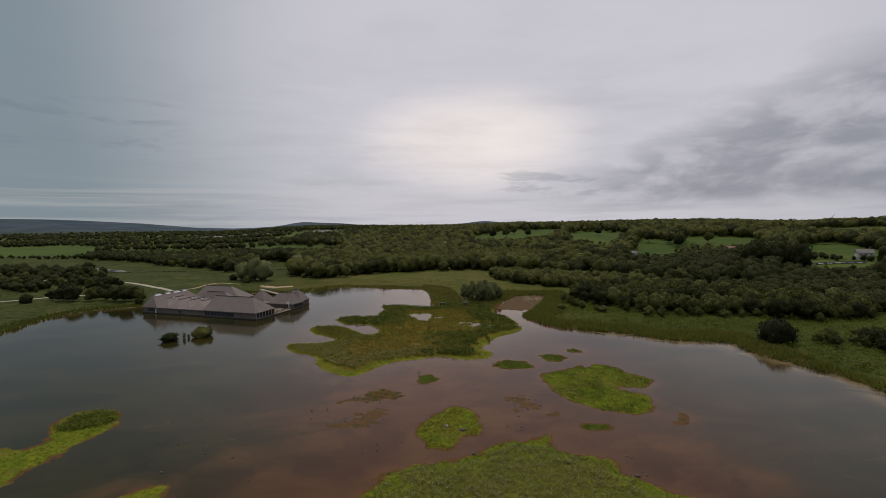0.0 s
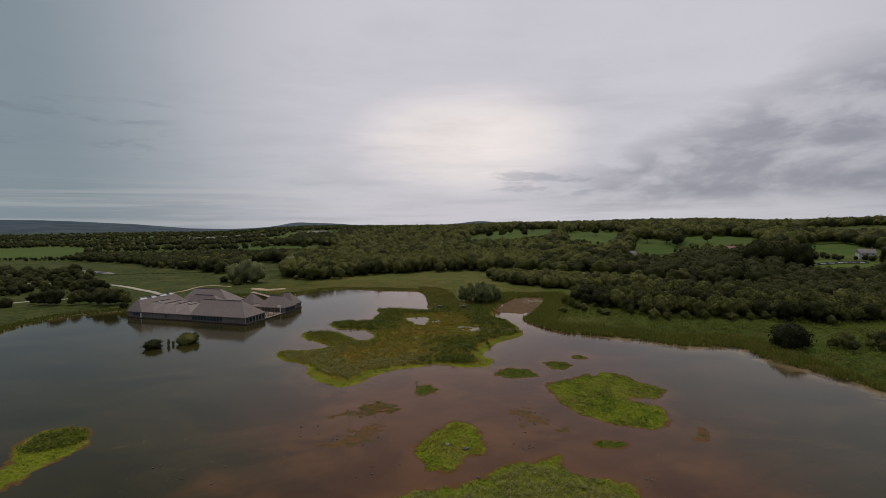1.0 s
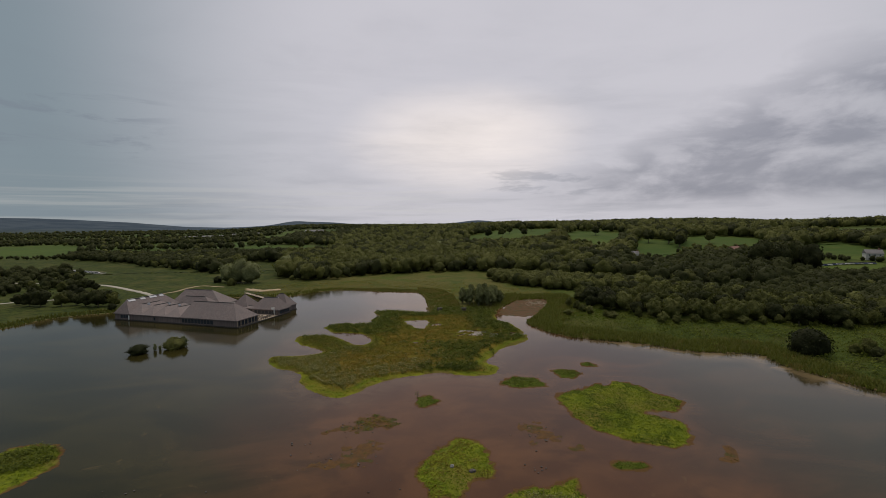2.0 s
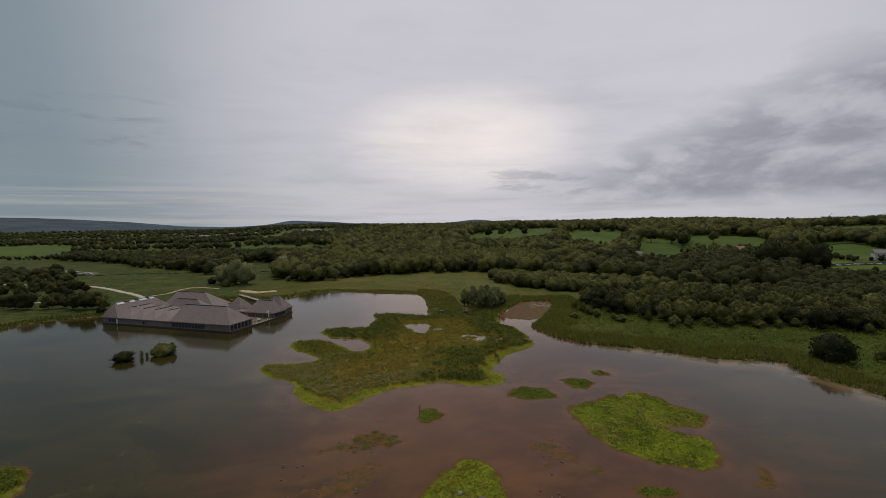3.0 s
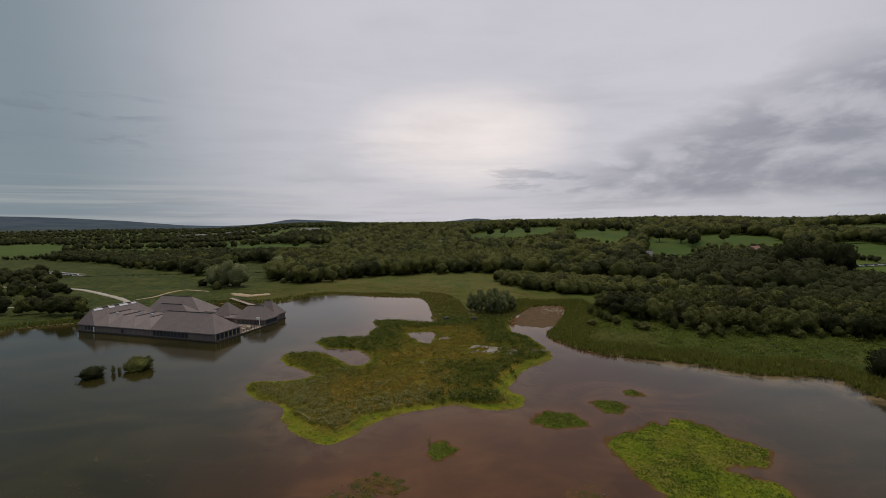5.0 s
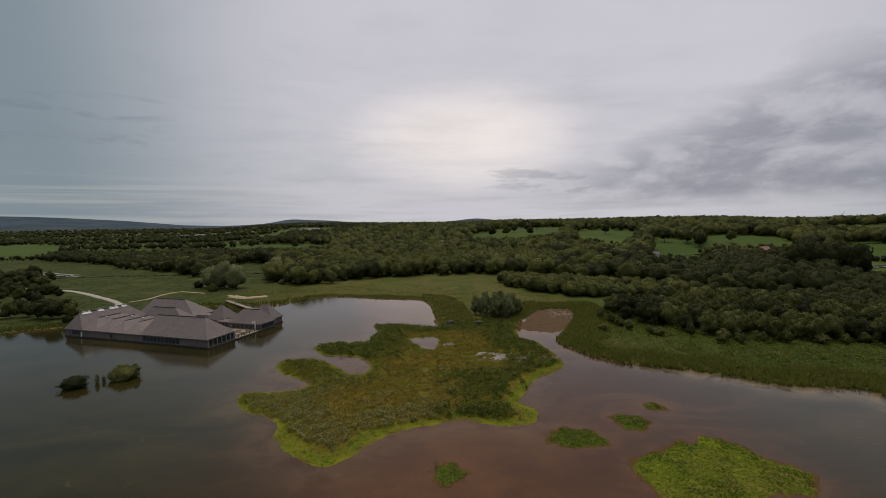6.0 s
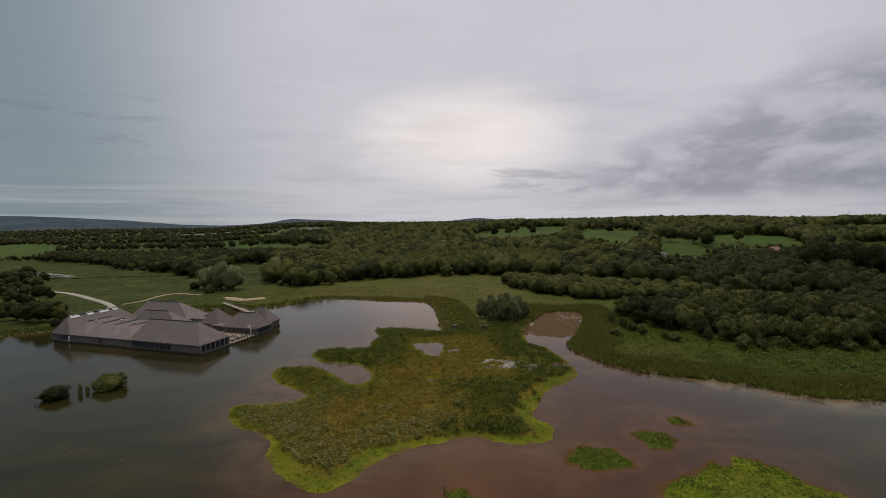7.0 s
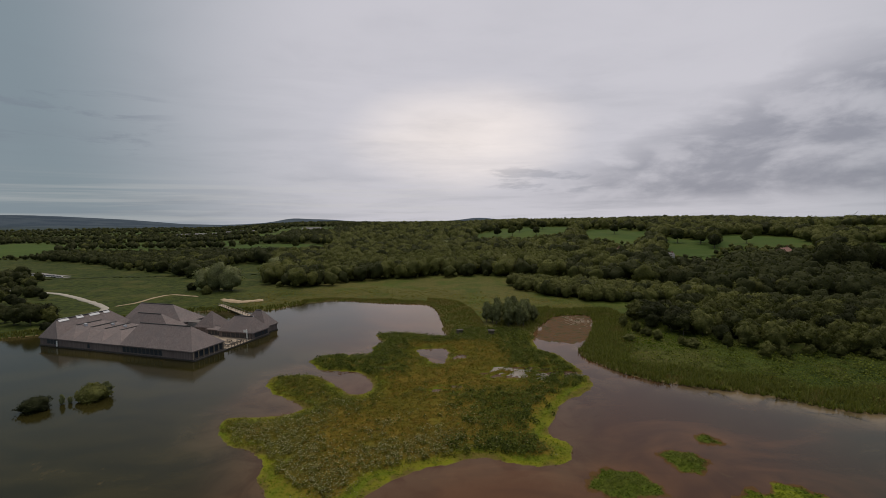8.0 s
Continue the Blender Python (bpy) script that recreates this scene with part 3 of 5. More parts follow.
# open fields among the woods, corner by corner
FIELDS = [[(-262, 712), (-150, 672), (-125, 740), (-170, 775), (-260, 805)], [(-312, 1128), (-189, 1189), (-230, 1400), (-330, 1460)], [(88, 690), (132, 618), (185, 640), (262, 810), (150, 800)],
          [(262, 690), (290, 612), (216, 524), (204, 560), (225, 640)], [(275, 528), (292, 470), (226, 415), (232, 450), (250, 500)], [(288, 455), (342, 438), (372, 500), (350, 530), (300, 512)],
          [(336, 345), (352, 330), (378, 348), (402, 415), (350, 400)], [(266, 300), (316, 286), (334, 318), (290, 328)], [(520, 560), (545, 515), (590, 560), (560, 610)], [(-620, 660), (-470, 646), (-560, 900), (-800, 1000), (-900, 800)]]


def hedgerow(x, y):
    """Wavy lines of trees that part the fields of the plain."""
    across = np.abs(np.sin(np.pi * (y + 45 * np.sin(x / 210) + 0.12 * x) / (52 + 0.06 * y))) < 0.34
    along = np.abs(np.sin(np.pi * (x + 0.2 * y) / 170)) < 0.07
    return across | along | (wobble(x, y, 170, 3.0) > 0.28)


def on_plain(x, y):
    return (x < -0.24 * y - 20) & (y > 700) & (y < 1800)


def in_fields(x, y):
    hit = on_plain(x, y) & ~hedgerow(x, y)
    for corners in FIELDS:
        hit = hit | (inside_distance(x, y, np.array(corners, float)) > 6 * wobble(x, y, 50, 1.0) - 9)
    return hit


v, q = grid_mesh(xs, ys, elevation)
mid_face = v[q].mean(1)
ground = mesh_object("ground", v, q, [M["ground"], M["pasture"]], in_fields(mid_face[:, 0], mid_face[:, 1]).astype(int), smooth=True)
tagged(ground, "marshy grassland and pasture round the lake, rising to hills", "ground", kind="structure")

v, q = grid_mesh(np.arange(-235, 146, 2.5), np.arange(-160, 322, 2.5), lambda x, y: np.zeros_like(x))
lake_grid = v
water = mesh_object("water", v, q, [M["water"]])
shallow = water.data.attributes.new("shallow", "FLOAT", "POINT")
shallow.data.foreach_set("value", smooth(-11, -1, land_inside(v[:, 0], v[:, 1])).astype(np.float32))
tagged(water, "still brown shallow lake water reflecting grey cloud", "water", kind="structure")


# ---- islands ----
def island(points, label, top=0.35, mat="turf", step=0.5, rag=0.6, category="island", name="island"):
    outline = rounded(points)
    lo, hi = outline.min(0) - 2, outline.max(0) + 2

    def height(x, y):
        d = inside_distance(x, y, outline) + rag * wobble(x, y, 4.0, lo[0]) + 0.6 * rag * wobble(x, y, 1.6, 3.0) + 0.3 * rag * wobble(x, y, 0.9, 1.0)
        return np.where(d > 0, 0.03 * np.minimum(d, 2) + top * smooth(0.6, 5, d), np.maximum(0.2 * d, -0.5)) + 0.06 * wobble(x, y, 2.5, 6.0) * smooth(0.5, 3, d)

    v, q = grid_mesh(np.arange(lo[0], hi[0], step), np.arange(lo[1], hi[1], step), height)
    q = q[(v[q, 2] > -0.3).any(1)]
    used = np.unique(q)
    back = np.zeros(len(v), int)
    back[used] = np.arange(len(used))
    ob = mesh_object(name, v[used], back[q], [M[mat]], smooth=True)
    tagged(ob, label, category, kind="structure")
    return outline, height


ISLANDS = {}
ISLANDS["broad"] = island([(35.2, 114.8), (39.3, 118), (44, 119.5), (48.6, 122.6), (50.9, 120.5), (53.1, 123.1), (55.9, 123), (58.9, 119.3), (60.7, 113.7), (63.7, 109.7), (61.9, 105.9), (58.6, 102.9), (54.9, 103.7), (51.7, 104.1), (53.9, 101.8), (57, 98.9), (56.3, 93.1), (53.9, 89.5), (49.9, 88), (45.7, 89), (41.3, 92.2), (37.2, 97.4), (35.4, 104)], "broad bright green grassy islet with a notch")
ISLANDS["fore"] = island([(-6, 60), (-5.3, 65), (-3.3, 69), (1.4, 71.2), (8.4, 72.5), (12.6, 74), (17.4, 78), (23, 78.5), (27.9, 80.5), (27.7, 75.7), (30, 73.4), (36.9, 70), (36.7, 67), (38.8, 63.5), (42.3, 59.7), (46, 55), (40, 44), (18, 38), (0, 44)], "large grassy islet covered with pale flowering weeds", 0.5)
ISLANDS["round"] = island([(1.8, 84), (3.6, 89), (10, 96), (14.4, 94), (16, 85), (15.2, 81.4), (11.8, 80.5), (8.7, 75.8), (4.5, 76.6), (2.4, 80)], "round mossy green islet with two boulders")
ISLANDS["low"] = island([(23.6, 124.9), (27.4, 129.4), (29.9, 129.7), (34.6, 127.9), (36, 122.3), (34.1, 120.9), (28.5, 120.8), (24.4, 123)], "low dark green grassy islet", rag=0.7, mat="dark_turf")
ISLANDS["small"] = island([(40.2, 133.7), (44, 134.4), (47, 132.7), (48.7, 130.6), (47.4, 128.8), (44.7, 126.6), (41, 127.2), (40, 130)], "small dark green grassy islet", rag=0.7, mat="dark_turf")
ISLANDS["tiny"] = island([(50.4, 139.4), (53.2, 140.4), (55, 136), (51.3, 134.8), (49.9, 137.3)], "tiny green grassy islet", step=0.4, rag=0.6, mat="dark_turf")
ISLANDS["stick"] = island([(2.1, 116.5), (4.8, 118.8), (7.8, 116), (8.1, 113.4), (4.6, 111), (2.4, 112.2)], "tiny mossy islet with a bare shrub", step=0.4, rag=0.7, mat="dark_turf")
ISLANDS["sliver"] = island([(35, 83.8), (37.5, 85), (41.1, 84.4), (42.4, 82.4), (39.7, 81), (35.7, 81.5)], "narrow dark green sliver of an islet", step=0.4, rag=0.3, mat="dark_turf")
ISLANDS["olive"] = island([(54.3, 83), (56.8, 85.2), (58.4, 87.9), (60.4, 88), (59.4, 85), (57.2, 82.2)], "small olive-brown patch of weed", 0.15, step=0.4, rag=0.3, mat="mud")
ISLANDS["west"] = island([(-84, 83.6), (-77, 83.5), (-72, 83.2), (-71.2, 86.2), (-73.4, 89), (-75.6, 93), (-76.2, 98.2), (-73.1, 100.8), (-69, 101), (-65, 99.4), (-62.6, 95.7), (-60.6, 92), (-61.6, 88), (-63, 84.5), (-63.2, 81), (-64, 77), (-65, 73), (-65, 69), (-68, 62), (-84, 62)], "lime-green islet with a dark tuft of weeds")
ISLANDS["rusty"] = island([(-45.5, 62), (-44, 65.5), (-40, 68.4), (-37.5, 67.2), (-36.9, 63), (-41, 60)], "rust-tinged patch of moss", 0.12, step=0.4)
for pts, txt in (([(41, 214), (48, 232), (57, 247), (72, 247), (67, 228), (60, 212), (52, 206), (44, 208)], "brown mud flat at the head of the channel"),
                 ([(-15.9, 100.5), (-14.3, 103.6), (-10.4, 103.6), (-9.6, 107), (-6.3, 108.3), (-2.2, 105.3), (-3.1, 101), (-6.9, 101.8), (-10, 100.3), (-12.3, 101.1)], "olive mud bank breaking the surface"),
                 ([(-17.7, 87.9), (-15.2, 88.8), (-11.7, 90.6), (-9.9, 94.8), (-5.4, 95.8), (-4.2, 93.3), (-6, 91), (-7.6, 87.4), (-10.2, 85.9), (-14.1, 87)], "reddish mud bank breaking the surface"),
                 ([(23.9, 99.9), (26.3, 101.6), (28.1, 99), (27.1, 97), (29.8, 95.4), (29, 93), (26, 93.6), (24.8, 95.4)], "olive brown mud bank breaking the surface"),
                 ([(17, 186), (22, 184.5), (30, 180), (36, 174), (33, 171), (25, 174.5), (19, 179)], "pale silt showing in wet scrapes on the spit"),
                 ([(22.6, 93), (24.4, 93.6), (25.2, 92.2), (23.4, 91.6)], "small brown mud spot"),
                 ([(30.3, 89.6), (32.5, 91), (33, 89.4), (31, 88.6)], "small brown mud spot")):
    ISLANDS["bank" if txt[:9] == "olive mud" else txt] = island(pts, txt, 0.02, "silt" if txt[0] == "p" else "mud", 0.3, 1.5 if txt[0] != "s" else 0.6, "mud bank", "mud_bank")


# silty water round the islets and mud banks
halo = np.zeros(len(water.data.vertices))
for key, (outline, _) in ISLANDS.items():
    if "scrapes" not in key and key != "west":
        reach = 12 if "mud" in key or key in ("bank", "round") else 4
        halo = np.maximum(halo, smooth(-reach, 0, inside_distance(lake_grid[:, 0], lake_grid[:, 1], outline)))
# mud lying just under the surface: centre and half widths
for cx, cy, ax, ay in ((-31.5, 76, 6.5, 6), (-12, 79, 8, 5), (-9, 92, 12, 7), (-7, 104, 11, 5), (27, 97, 6, 7), (-44, 66, 8, 6), (2, 70, 6, 4), (12, 110, 9, 5), (-22, 70, 6, 4), (22, 118, 7, 6), (47, 74, 9, 6), (56, 62, 8, 5)):
    halo = np.maximum(halo, smooth(1.3, 0.2, np.hypot((lake_grid[:, 0] - cx) / ax, (lake_grid[:, 1] - cy) / ay)))
water.data.attributes.new("mud_halo", "FLOAT", "POINT").data.foreach_set("value", halo.astype(np.float32))

# ---- grass, reeds and weeds ----
def blades(pos, height, width, count, lean=0.35):
    """Tufts of narrow leaf triangles: arrays of verts and faces."""
    n = len(pos)
    p = np.repeat(pos, count, 0)
    h = np.repeat(height, count) * rng.uniform(0.6, 1.1, n * count)
    a = rng.uniform(0, 2 * np.pi, n * count)
    out = np.stack([np.cos(a), np.sin(a), np.zeros_like(a)], 1)
    side = np.stack([-np.sin(a), np.cos(a), np.zeros_like(a)], 1) * (width * rng.uniform(0.6, 1.3, n * count))[:, None]
    base = p + out * (h * 0.12)[:, None]
    tip = p + out * (h * lean * rng.uniform(0.4, 1.4, n * count))[:, None]
    tip[:, 2] += h
    v = np.stack([base - side, base + side, tip], 1).reshape(-1, 3)
    v[:, 2] -= 0.02
    return v, np.arange(len(v)).reshape(-1, 3)


def leaf_quads(points, normals, size, r):
    """Crumpled leaf clumps standing on a surface."""
    n = len(points)
    nn = normals + r.normal(0, 0.38, (n, 3))
    nn /= np.linalg.norm(nn, axis=1)[:, None]
    side = np.cross(nn, r.normal(0, 1, (n, 3)))
    side /= np.linalg.norm(side, axis=1)[:, None]
    up_ = np.cross(nn, side)
    s = (size * r.uniform(0.55, 1.25, n))[:, None]
    j = r.uniform(0.5, 1.0, (4, n, 1))
    q = np.stack([points - side * s * j[0], points - up_ * s * j[1] * 0.8 + nn * s * 0.25, points + side * s * j[2], points + up_ * s * j[3] - nn * s * 0.2], 1)
    return q.reshape(-1, 3), np.arange(4 * n).reshape(-1, 4)


def herbs(pos, height, size, count):
    """Leafy plants: flat clumps of leaves spread up a short height."""
    n = len(pos) * count
    p = np.repeat(pos, count, 0) + rng.normal(0, max(0.2, 1.5 * size), (n, 3)) * [1, 1, 0]
    p[:, 2] += np.repeat(height, count) * rng.uniform(0.15, 1.0, n)
    v, q = leaf_quads(p, np.tile([0, 0, 1.1], (n, 1)), size, rng)
    return v, np.concatenate([q[:, [0, 1, 2]], q[:, [0, 2, 3]]])


def domes(pos, height, radius, count):
    """Rounded clumps of leafy weeds standing above the rest."""
    n = len(pos) * count
    d = rng.normal(0, 1, (n, 3))
    d[:, 2] = np.abs(d[:, 2]) + 0.15
    d /= np.linalg.norm(d, axis=1)[:, None]
    size = np.repeat(rng.uniform(0.6, 1.3, len(pos)), count)
    p = np.repeat(pos, count, 0) + d * np.stack([radius * size, radius * size, np.repeat(height, count) * size], 1)
    v, q = leaf_quads(p, d, np.full(n, radius * 0.3), rng)
    return v, np.concatenate([q[:, [0, 1, 2]], q[:, [0, 2, 3]]])


def scatter(x0, x1, y0, y1, per_m2):
    n = int((x1 - x0) * (y1 - y0) * per_m2)
    return rng.uniform(x0, x1, n), rng.uniform(y0, y1, n)


def tufts(name, sets, label, category="grass"):
    """sets: (pos, height, width, count, material name, lean); lean 0 means leafy herbs, -1 rounded clumps."""
    vs, fs, ms, names, base = [], [], [], [], 0
    for pos, h, wd, count, mat, lean in sets:
        if not len(pos):
            continue
        v, f = blades(pos, h, wd, count, lean) if lean > 0 else (herbs if lean == 0 else domes)(pos, h, wd, count)
        if mat not in names:
            names.append(mat)
        vs.append(v), fs.append(f + base), ms.append(np.full(len(f), names.index(mat)))
        base += len(v)
    ob = mesh_object(name, np.concatenate(vs), np.concatenate(fs), [M[k] for k in names], np.concatenate(ms))
    return tagged(ob, label, category, kind="stuff")


def at_height(x, y, height):
    return np.stack([x, y, height(x, y)], 1)


# the long spit
x, y = scatter(-46, 46, 117, 232, 5.6)
d = inside_distance(x, y, SPIT)
keep = (d > 0.2) & (-inside_distance(x, y, POND) > 0.3)
x, y, d = x[keep], y[keep], d[keep]
p = at_height(x, y, elevation)
ok = p[:, 2] > 0.02
x, y, d, p = x[ok], y[ok], d[ok], p[ok]
# tall weeds in a belt along the near side, the far fingers and in islands across
belt = smooth(16, 6, d) * smooth(1.5, 4, d) * np.maximum(smooth(150, 138, y), np.maximum(smooth(8, 26, x), smooth(-8, -20, x)))
belt = np.maximum(belt, smooth(176, 184, y) * smooth(0, -8, x) * 0.9)
belt = np.maximum(belt, smooth(208, 214, y) * 0.8)
belt = np.maximum(belt, smooth(22, 30, x) * smooth(150, 158, y) * smooth(1.0, 3.0, d))
belt = np.maximum(belt, 0.85 * smooth(0, 14, x + 0.15 * (y - 150)) * smooth(36, 28, x + 0.2 * (y - 150)) * smooth(140, 150, y) * smooth(172, 160, y))
patch = wobble(x, y, 7.0, 1.0) * 0.55 + wobble(x, y, 2.8, 9.0) * 0.45
tall = rng.uniform(0, 1, len(x)) < np.clip(belt * (0.8 + 0.7 * patch) + 0.55 * smooth(0.1, 0.6, 0.6 * wobble(x, y, 11, 5.0) + 0.4 * patch) + 0.04, 0.0, 1)
rust = (~tall) & (wobble(x, y, 9, 3.0) + 0.9 * patch + rng.normal(0, 0.5, len(x)) > 0.05) & (d > 3)
south = np.maximum(smooth(140, 126, y), smooth(14, 24, x) * smooth(176, 160, y))
lime = d < 1.1 + 4.2 * south + 1.3 * patch
tall &= ~lime | (rng.uniform(0, 1, len(x)) < 0.12)
rust &= ~lime
rim = (~tall) & lime
rest = ~(tall | rust | rim)
head = tall & (rng.uniform(0, 1, len(x)) < np.clip(0.08 + 0.8 * smooth(168, 140, y) * smooth(18, -6, x), 0, 0.85))
up_h = rng.uniform(0.35, 0.85, len(x))
lush_belt = (belt + 0.4 * patch + rng.normal(0, 0.2, len(x)) > 0.66) & (smooth(-4, 12, x + 0.25 * (y - 140)) + 0.75 * smooth(176, 184, y) > 0.42)
pale = rng.uniform(0, 1, len(x)) < 0.8 * smooth(172, 145, y) * smooth(16, -2, x)
pick = rng.uniform(0, 1, len(x))
big = tall & lush_belt & (pick < 0.09)
mid_size = ~rim & ~big & (pick < 0.012 + 0.05 * tall + 0.03 * smooth(0.2, 0.8, patch))
tufts("marsh_grass", [(p[tall & ~pale & ~lush_belt], up_h[tall & ~pale & ~lush_belt] * 1.1, 0.20, 6, "weeds", 0), (p[tall & lush_belt], up_h[tall & lush_belt] * 1.3, 0.22, 6, "rank", 0), (p[tall & pale & ~lush_belt], up_h[tall & pale & ~lush_belt], 0.18, 5, "hoary", 0), (p[rust], up_h[rust] * 0.35, 0.18, 4, "sorrel", 0), (p[rim & (pick < 0.45)], up_h[rim & (pick < 0.45)] * 0.1, 0.18, 3, "moss", 0), (p[rest], up_h[rest] * 0.35, 0.18, 4, "grass", 0),
                      (p[head] + [0, 0, 0.55], np.full(head.sum(), 0.25), 0.14, 2, "flower", 0),
                      (p[big], up_h[big] * 1.5, 0.75, 26, "rank_dark", -1), (p[mid_size], up_h[mid_size] * 1.1, 0.5, 16, "weeds", -1)], "rank grass and tall weeds over the marshy spit")


def dress(key, per_m2, mats, height, label, weeds=0.0, heads=0.0, herb="weeds"):
    outline, level = ISLANDS[key]
    (x0, y0), (x1, y1) = outline.min(0) - 1, outline.max(0) + 1
    x, y = scatter(x0, x1, y0, y1, per_m2)
    p = at_height(x, y, level)
    keep = p[:, 2] > 0.03
    x, y, p = x[keep], y[keep], p[keep]
    d = inside_distance(x, y, outline)
    pick = wobble(x, y, 7.0, x0) * 0.7 + wobble(x, y, 2.6, 5.0) * 0.3 + rng.normal(0, 0.16, len(x))
    deep = (rng.uniform(0, 1, len(x)) < weeds * smooth(1.6, 5.5, d + 2.5 * pick))
    a, b = (pick < 0.12) & ~deep, (pick >= 0.12) & ~deep
    h = rng.uniform(0.5, 1.0, len(x)) * height
    top = deep & (rng.uniform(0, 1, len(x)) < heads)
    tufts("islet_grass", [(p[a], h[a] * 0.2, 0.14, 3, mats[0], 0), (p[b], h[b] * 0.6, 0.15, 3, mats[1], 0), (p[deep], h[deep] * 1.4, 0.14, 4, herb, 0), (p[top] + [0, 0, height * 1.3], np.full(top.sum(), 0.25), 0.085, 3, "flower", 0)], label)


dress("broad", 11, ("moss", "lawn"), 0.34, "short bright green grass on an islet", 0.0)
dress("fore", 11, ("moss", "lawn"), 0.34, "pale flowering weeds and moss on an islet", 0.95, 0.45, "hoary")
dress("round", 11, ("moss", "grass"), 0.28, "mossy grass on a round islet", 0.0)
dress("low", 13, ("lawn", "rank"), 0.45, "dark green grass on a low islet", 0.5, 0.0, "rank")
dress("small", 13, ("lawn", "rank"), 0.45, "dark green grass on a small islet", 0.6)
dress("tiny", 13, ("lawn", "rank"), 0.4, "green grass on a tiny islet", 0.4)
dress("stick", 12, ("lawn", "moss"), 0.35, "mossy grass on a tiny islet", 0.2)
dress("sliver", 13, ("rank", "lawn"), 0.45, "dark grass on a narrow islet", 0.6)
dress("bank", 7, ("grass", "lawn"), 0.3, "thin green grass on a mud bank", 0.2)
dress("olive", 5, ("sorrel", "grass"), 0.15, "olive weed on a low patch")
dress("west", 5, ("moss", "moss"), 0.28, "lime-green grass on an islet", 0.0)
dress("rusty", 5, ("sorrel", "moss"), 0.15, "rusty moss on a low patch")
x, y = scatter(-76, -63, 86, 101, 6)
k = ((x + 68.6) / 5.2) ** 2 + ((y - 94.4) / 5.0) ** 2 < 1 + 0.3 * wobble(x, y, 4, 1.0)
pos = at_height(x[k], y[k], ISLANDS["west"][1])
tufts("weed_clump", [(pos, rng.uniform(0.5, 1.0, len(pos)), 0.22, 5, "rank", 0)], "dark clump of tall weeds on an islet")

# reeds along the shores
x, y = scatter(-60, 118, 84, 312, 3.0)
d = -inside_distance(x, y, LAKE)
deep = 9 + 4 * wobble(x, y, 30, 2.0) + 4 * smooth(45, 60, x)
keep = (d > -0.2) & (d < deep) & (inside_distance(x, y, SPIT) < 1)
back = (d > 2) & (y > 205) & (x > 5) & (x < 60) & (d < 16)
keep |= back & (inside_distance(x, y, SPIT) < 1)
p = at_height(x[keep], y[keep], elevation)
p[:, 2] = np.maximum(p[:, 2], -0.25)
rh = rng.uniform(0.9, 1.7, len(p)) * (0.5 + 0.6 * smooth(40, 60, p[:, 0]))
dry = wobble(p[:, 0], p[:, 1], 14, 6.0) + rng.normal(0, 0.25, len(p)) > 0.5 - 0.6 * smooth(40, 20, p[:, 0])
tufts("reeds", [(p[~dry], rh[~dry], 0.14, 5, "reed", 0.7), (p[dry], rh[dry] * 0.8, 0.15, 4, "reed_dry", 0.75)], "green reeds fringing the lake shore", "reeds")
x, y = scatter(-200, -56, 178, 304, 1.0)
d = -inside_distance(x, y, LAKE)
keep = (d > -0.6) & (d < 8)
p = at_height(x[keep], y[keep], elevation)
tufts("reeds", [(p, rng.uniform(0.8, 1.5, len(p)), 0.2, 5, "reed", 0.25)], "green reeds on the far shore by the pontoon", "reeds")
PATHWAY = [(-320, 372), (-260, 358), (-212, 341), (-185, 321), (-160, 298), (-150, 288), (-143, 272), (-137, 262)]
FOOTPATH = [(-148, 292), (-143, 300), (-142, 316), (-138, 326), (-120, 318), (-103, 307), (-93, 299), (-80, 301)]


def line_distance(x, y, line):
    best = np.full(np.shape(x), 1e9)
    for (ax, ay), (bx, by) in zip(line, line[1:]):
        dx, dy = bx - ax, by - ay
        t = np.clip(((x - ax) * dx + (y - ay) * dy) / (dx * dx + dy * dy), 0, 1)
        best = np.minimum(best, np.hypot(x - ax - t * dx, y - ay - t * dy))
    return best


# rough meadow beyond the reeds
x, y = scatter(-260, 150, 200, 400, 0.6)
d = -inside_distance(x, y, LAKE)
keep = (d > 6) & (line_distance(x, y, PATHWAY) > 3) & (line_distance(x, y, FOOTPATH) > 2.2)
x, y, d = x[keep], y[keep], d[keep]
p = at_height(x, y, elevation)
g = wobble(x, y, 24, 7.0) * 0.8 + wobble(x, y, 7, 2.0) * 0.4 + rng.normal(0, 0.3, len(x))
mh = rng.uniform(0.3, 0.8, len(x))
gold = smooth(58, 18, d + 14 * g) * smooth(-110, -80, x) * smooth(90, 70, x) > rng.uniform(0.1, 0.9, len(x))
gold &= rng.uniform(0, 1, len(x)) < 0.6
tufts("meadow_grass", [(p[gold], mh[gold] * 0.4, 0.26, 6, "grass", 0)], "rough tussocky meadow grass behind the shore")
# tall herbs on the right bank between the reeds and the wood
x, y = scatter(48, 260, 82, 240, 1.7)
d = -inside_distance(x, y, LAKE)
keep = (d > 5) & (x > 52) & (d < 42 + 45 * smooth(115, 140, x))
x, y = x[keep], y[keep]
p = at_height(x, y, elevation)
g = wobble(x, y, 13, 4.0) * 0.7 + wobble(x, y, 5, 1.0) * 0.4 + rng.normal(0, 0.25, len(x))
lush = (np.hypot((x - 77) / 10, (y - 207) / 17) < 1)
a, b, c = (g < 0.05) & ~lush, (g >= 0.05) & (g < 0.4) & ~lush, (g >= 0.4) & ~lush
mh = rng.uniform(0.5, 1.2, len(x))
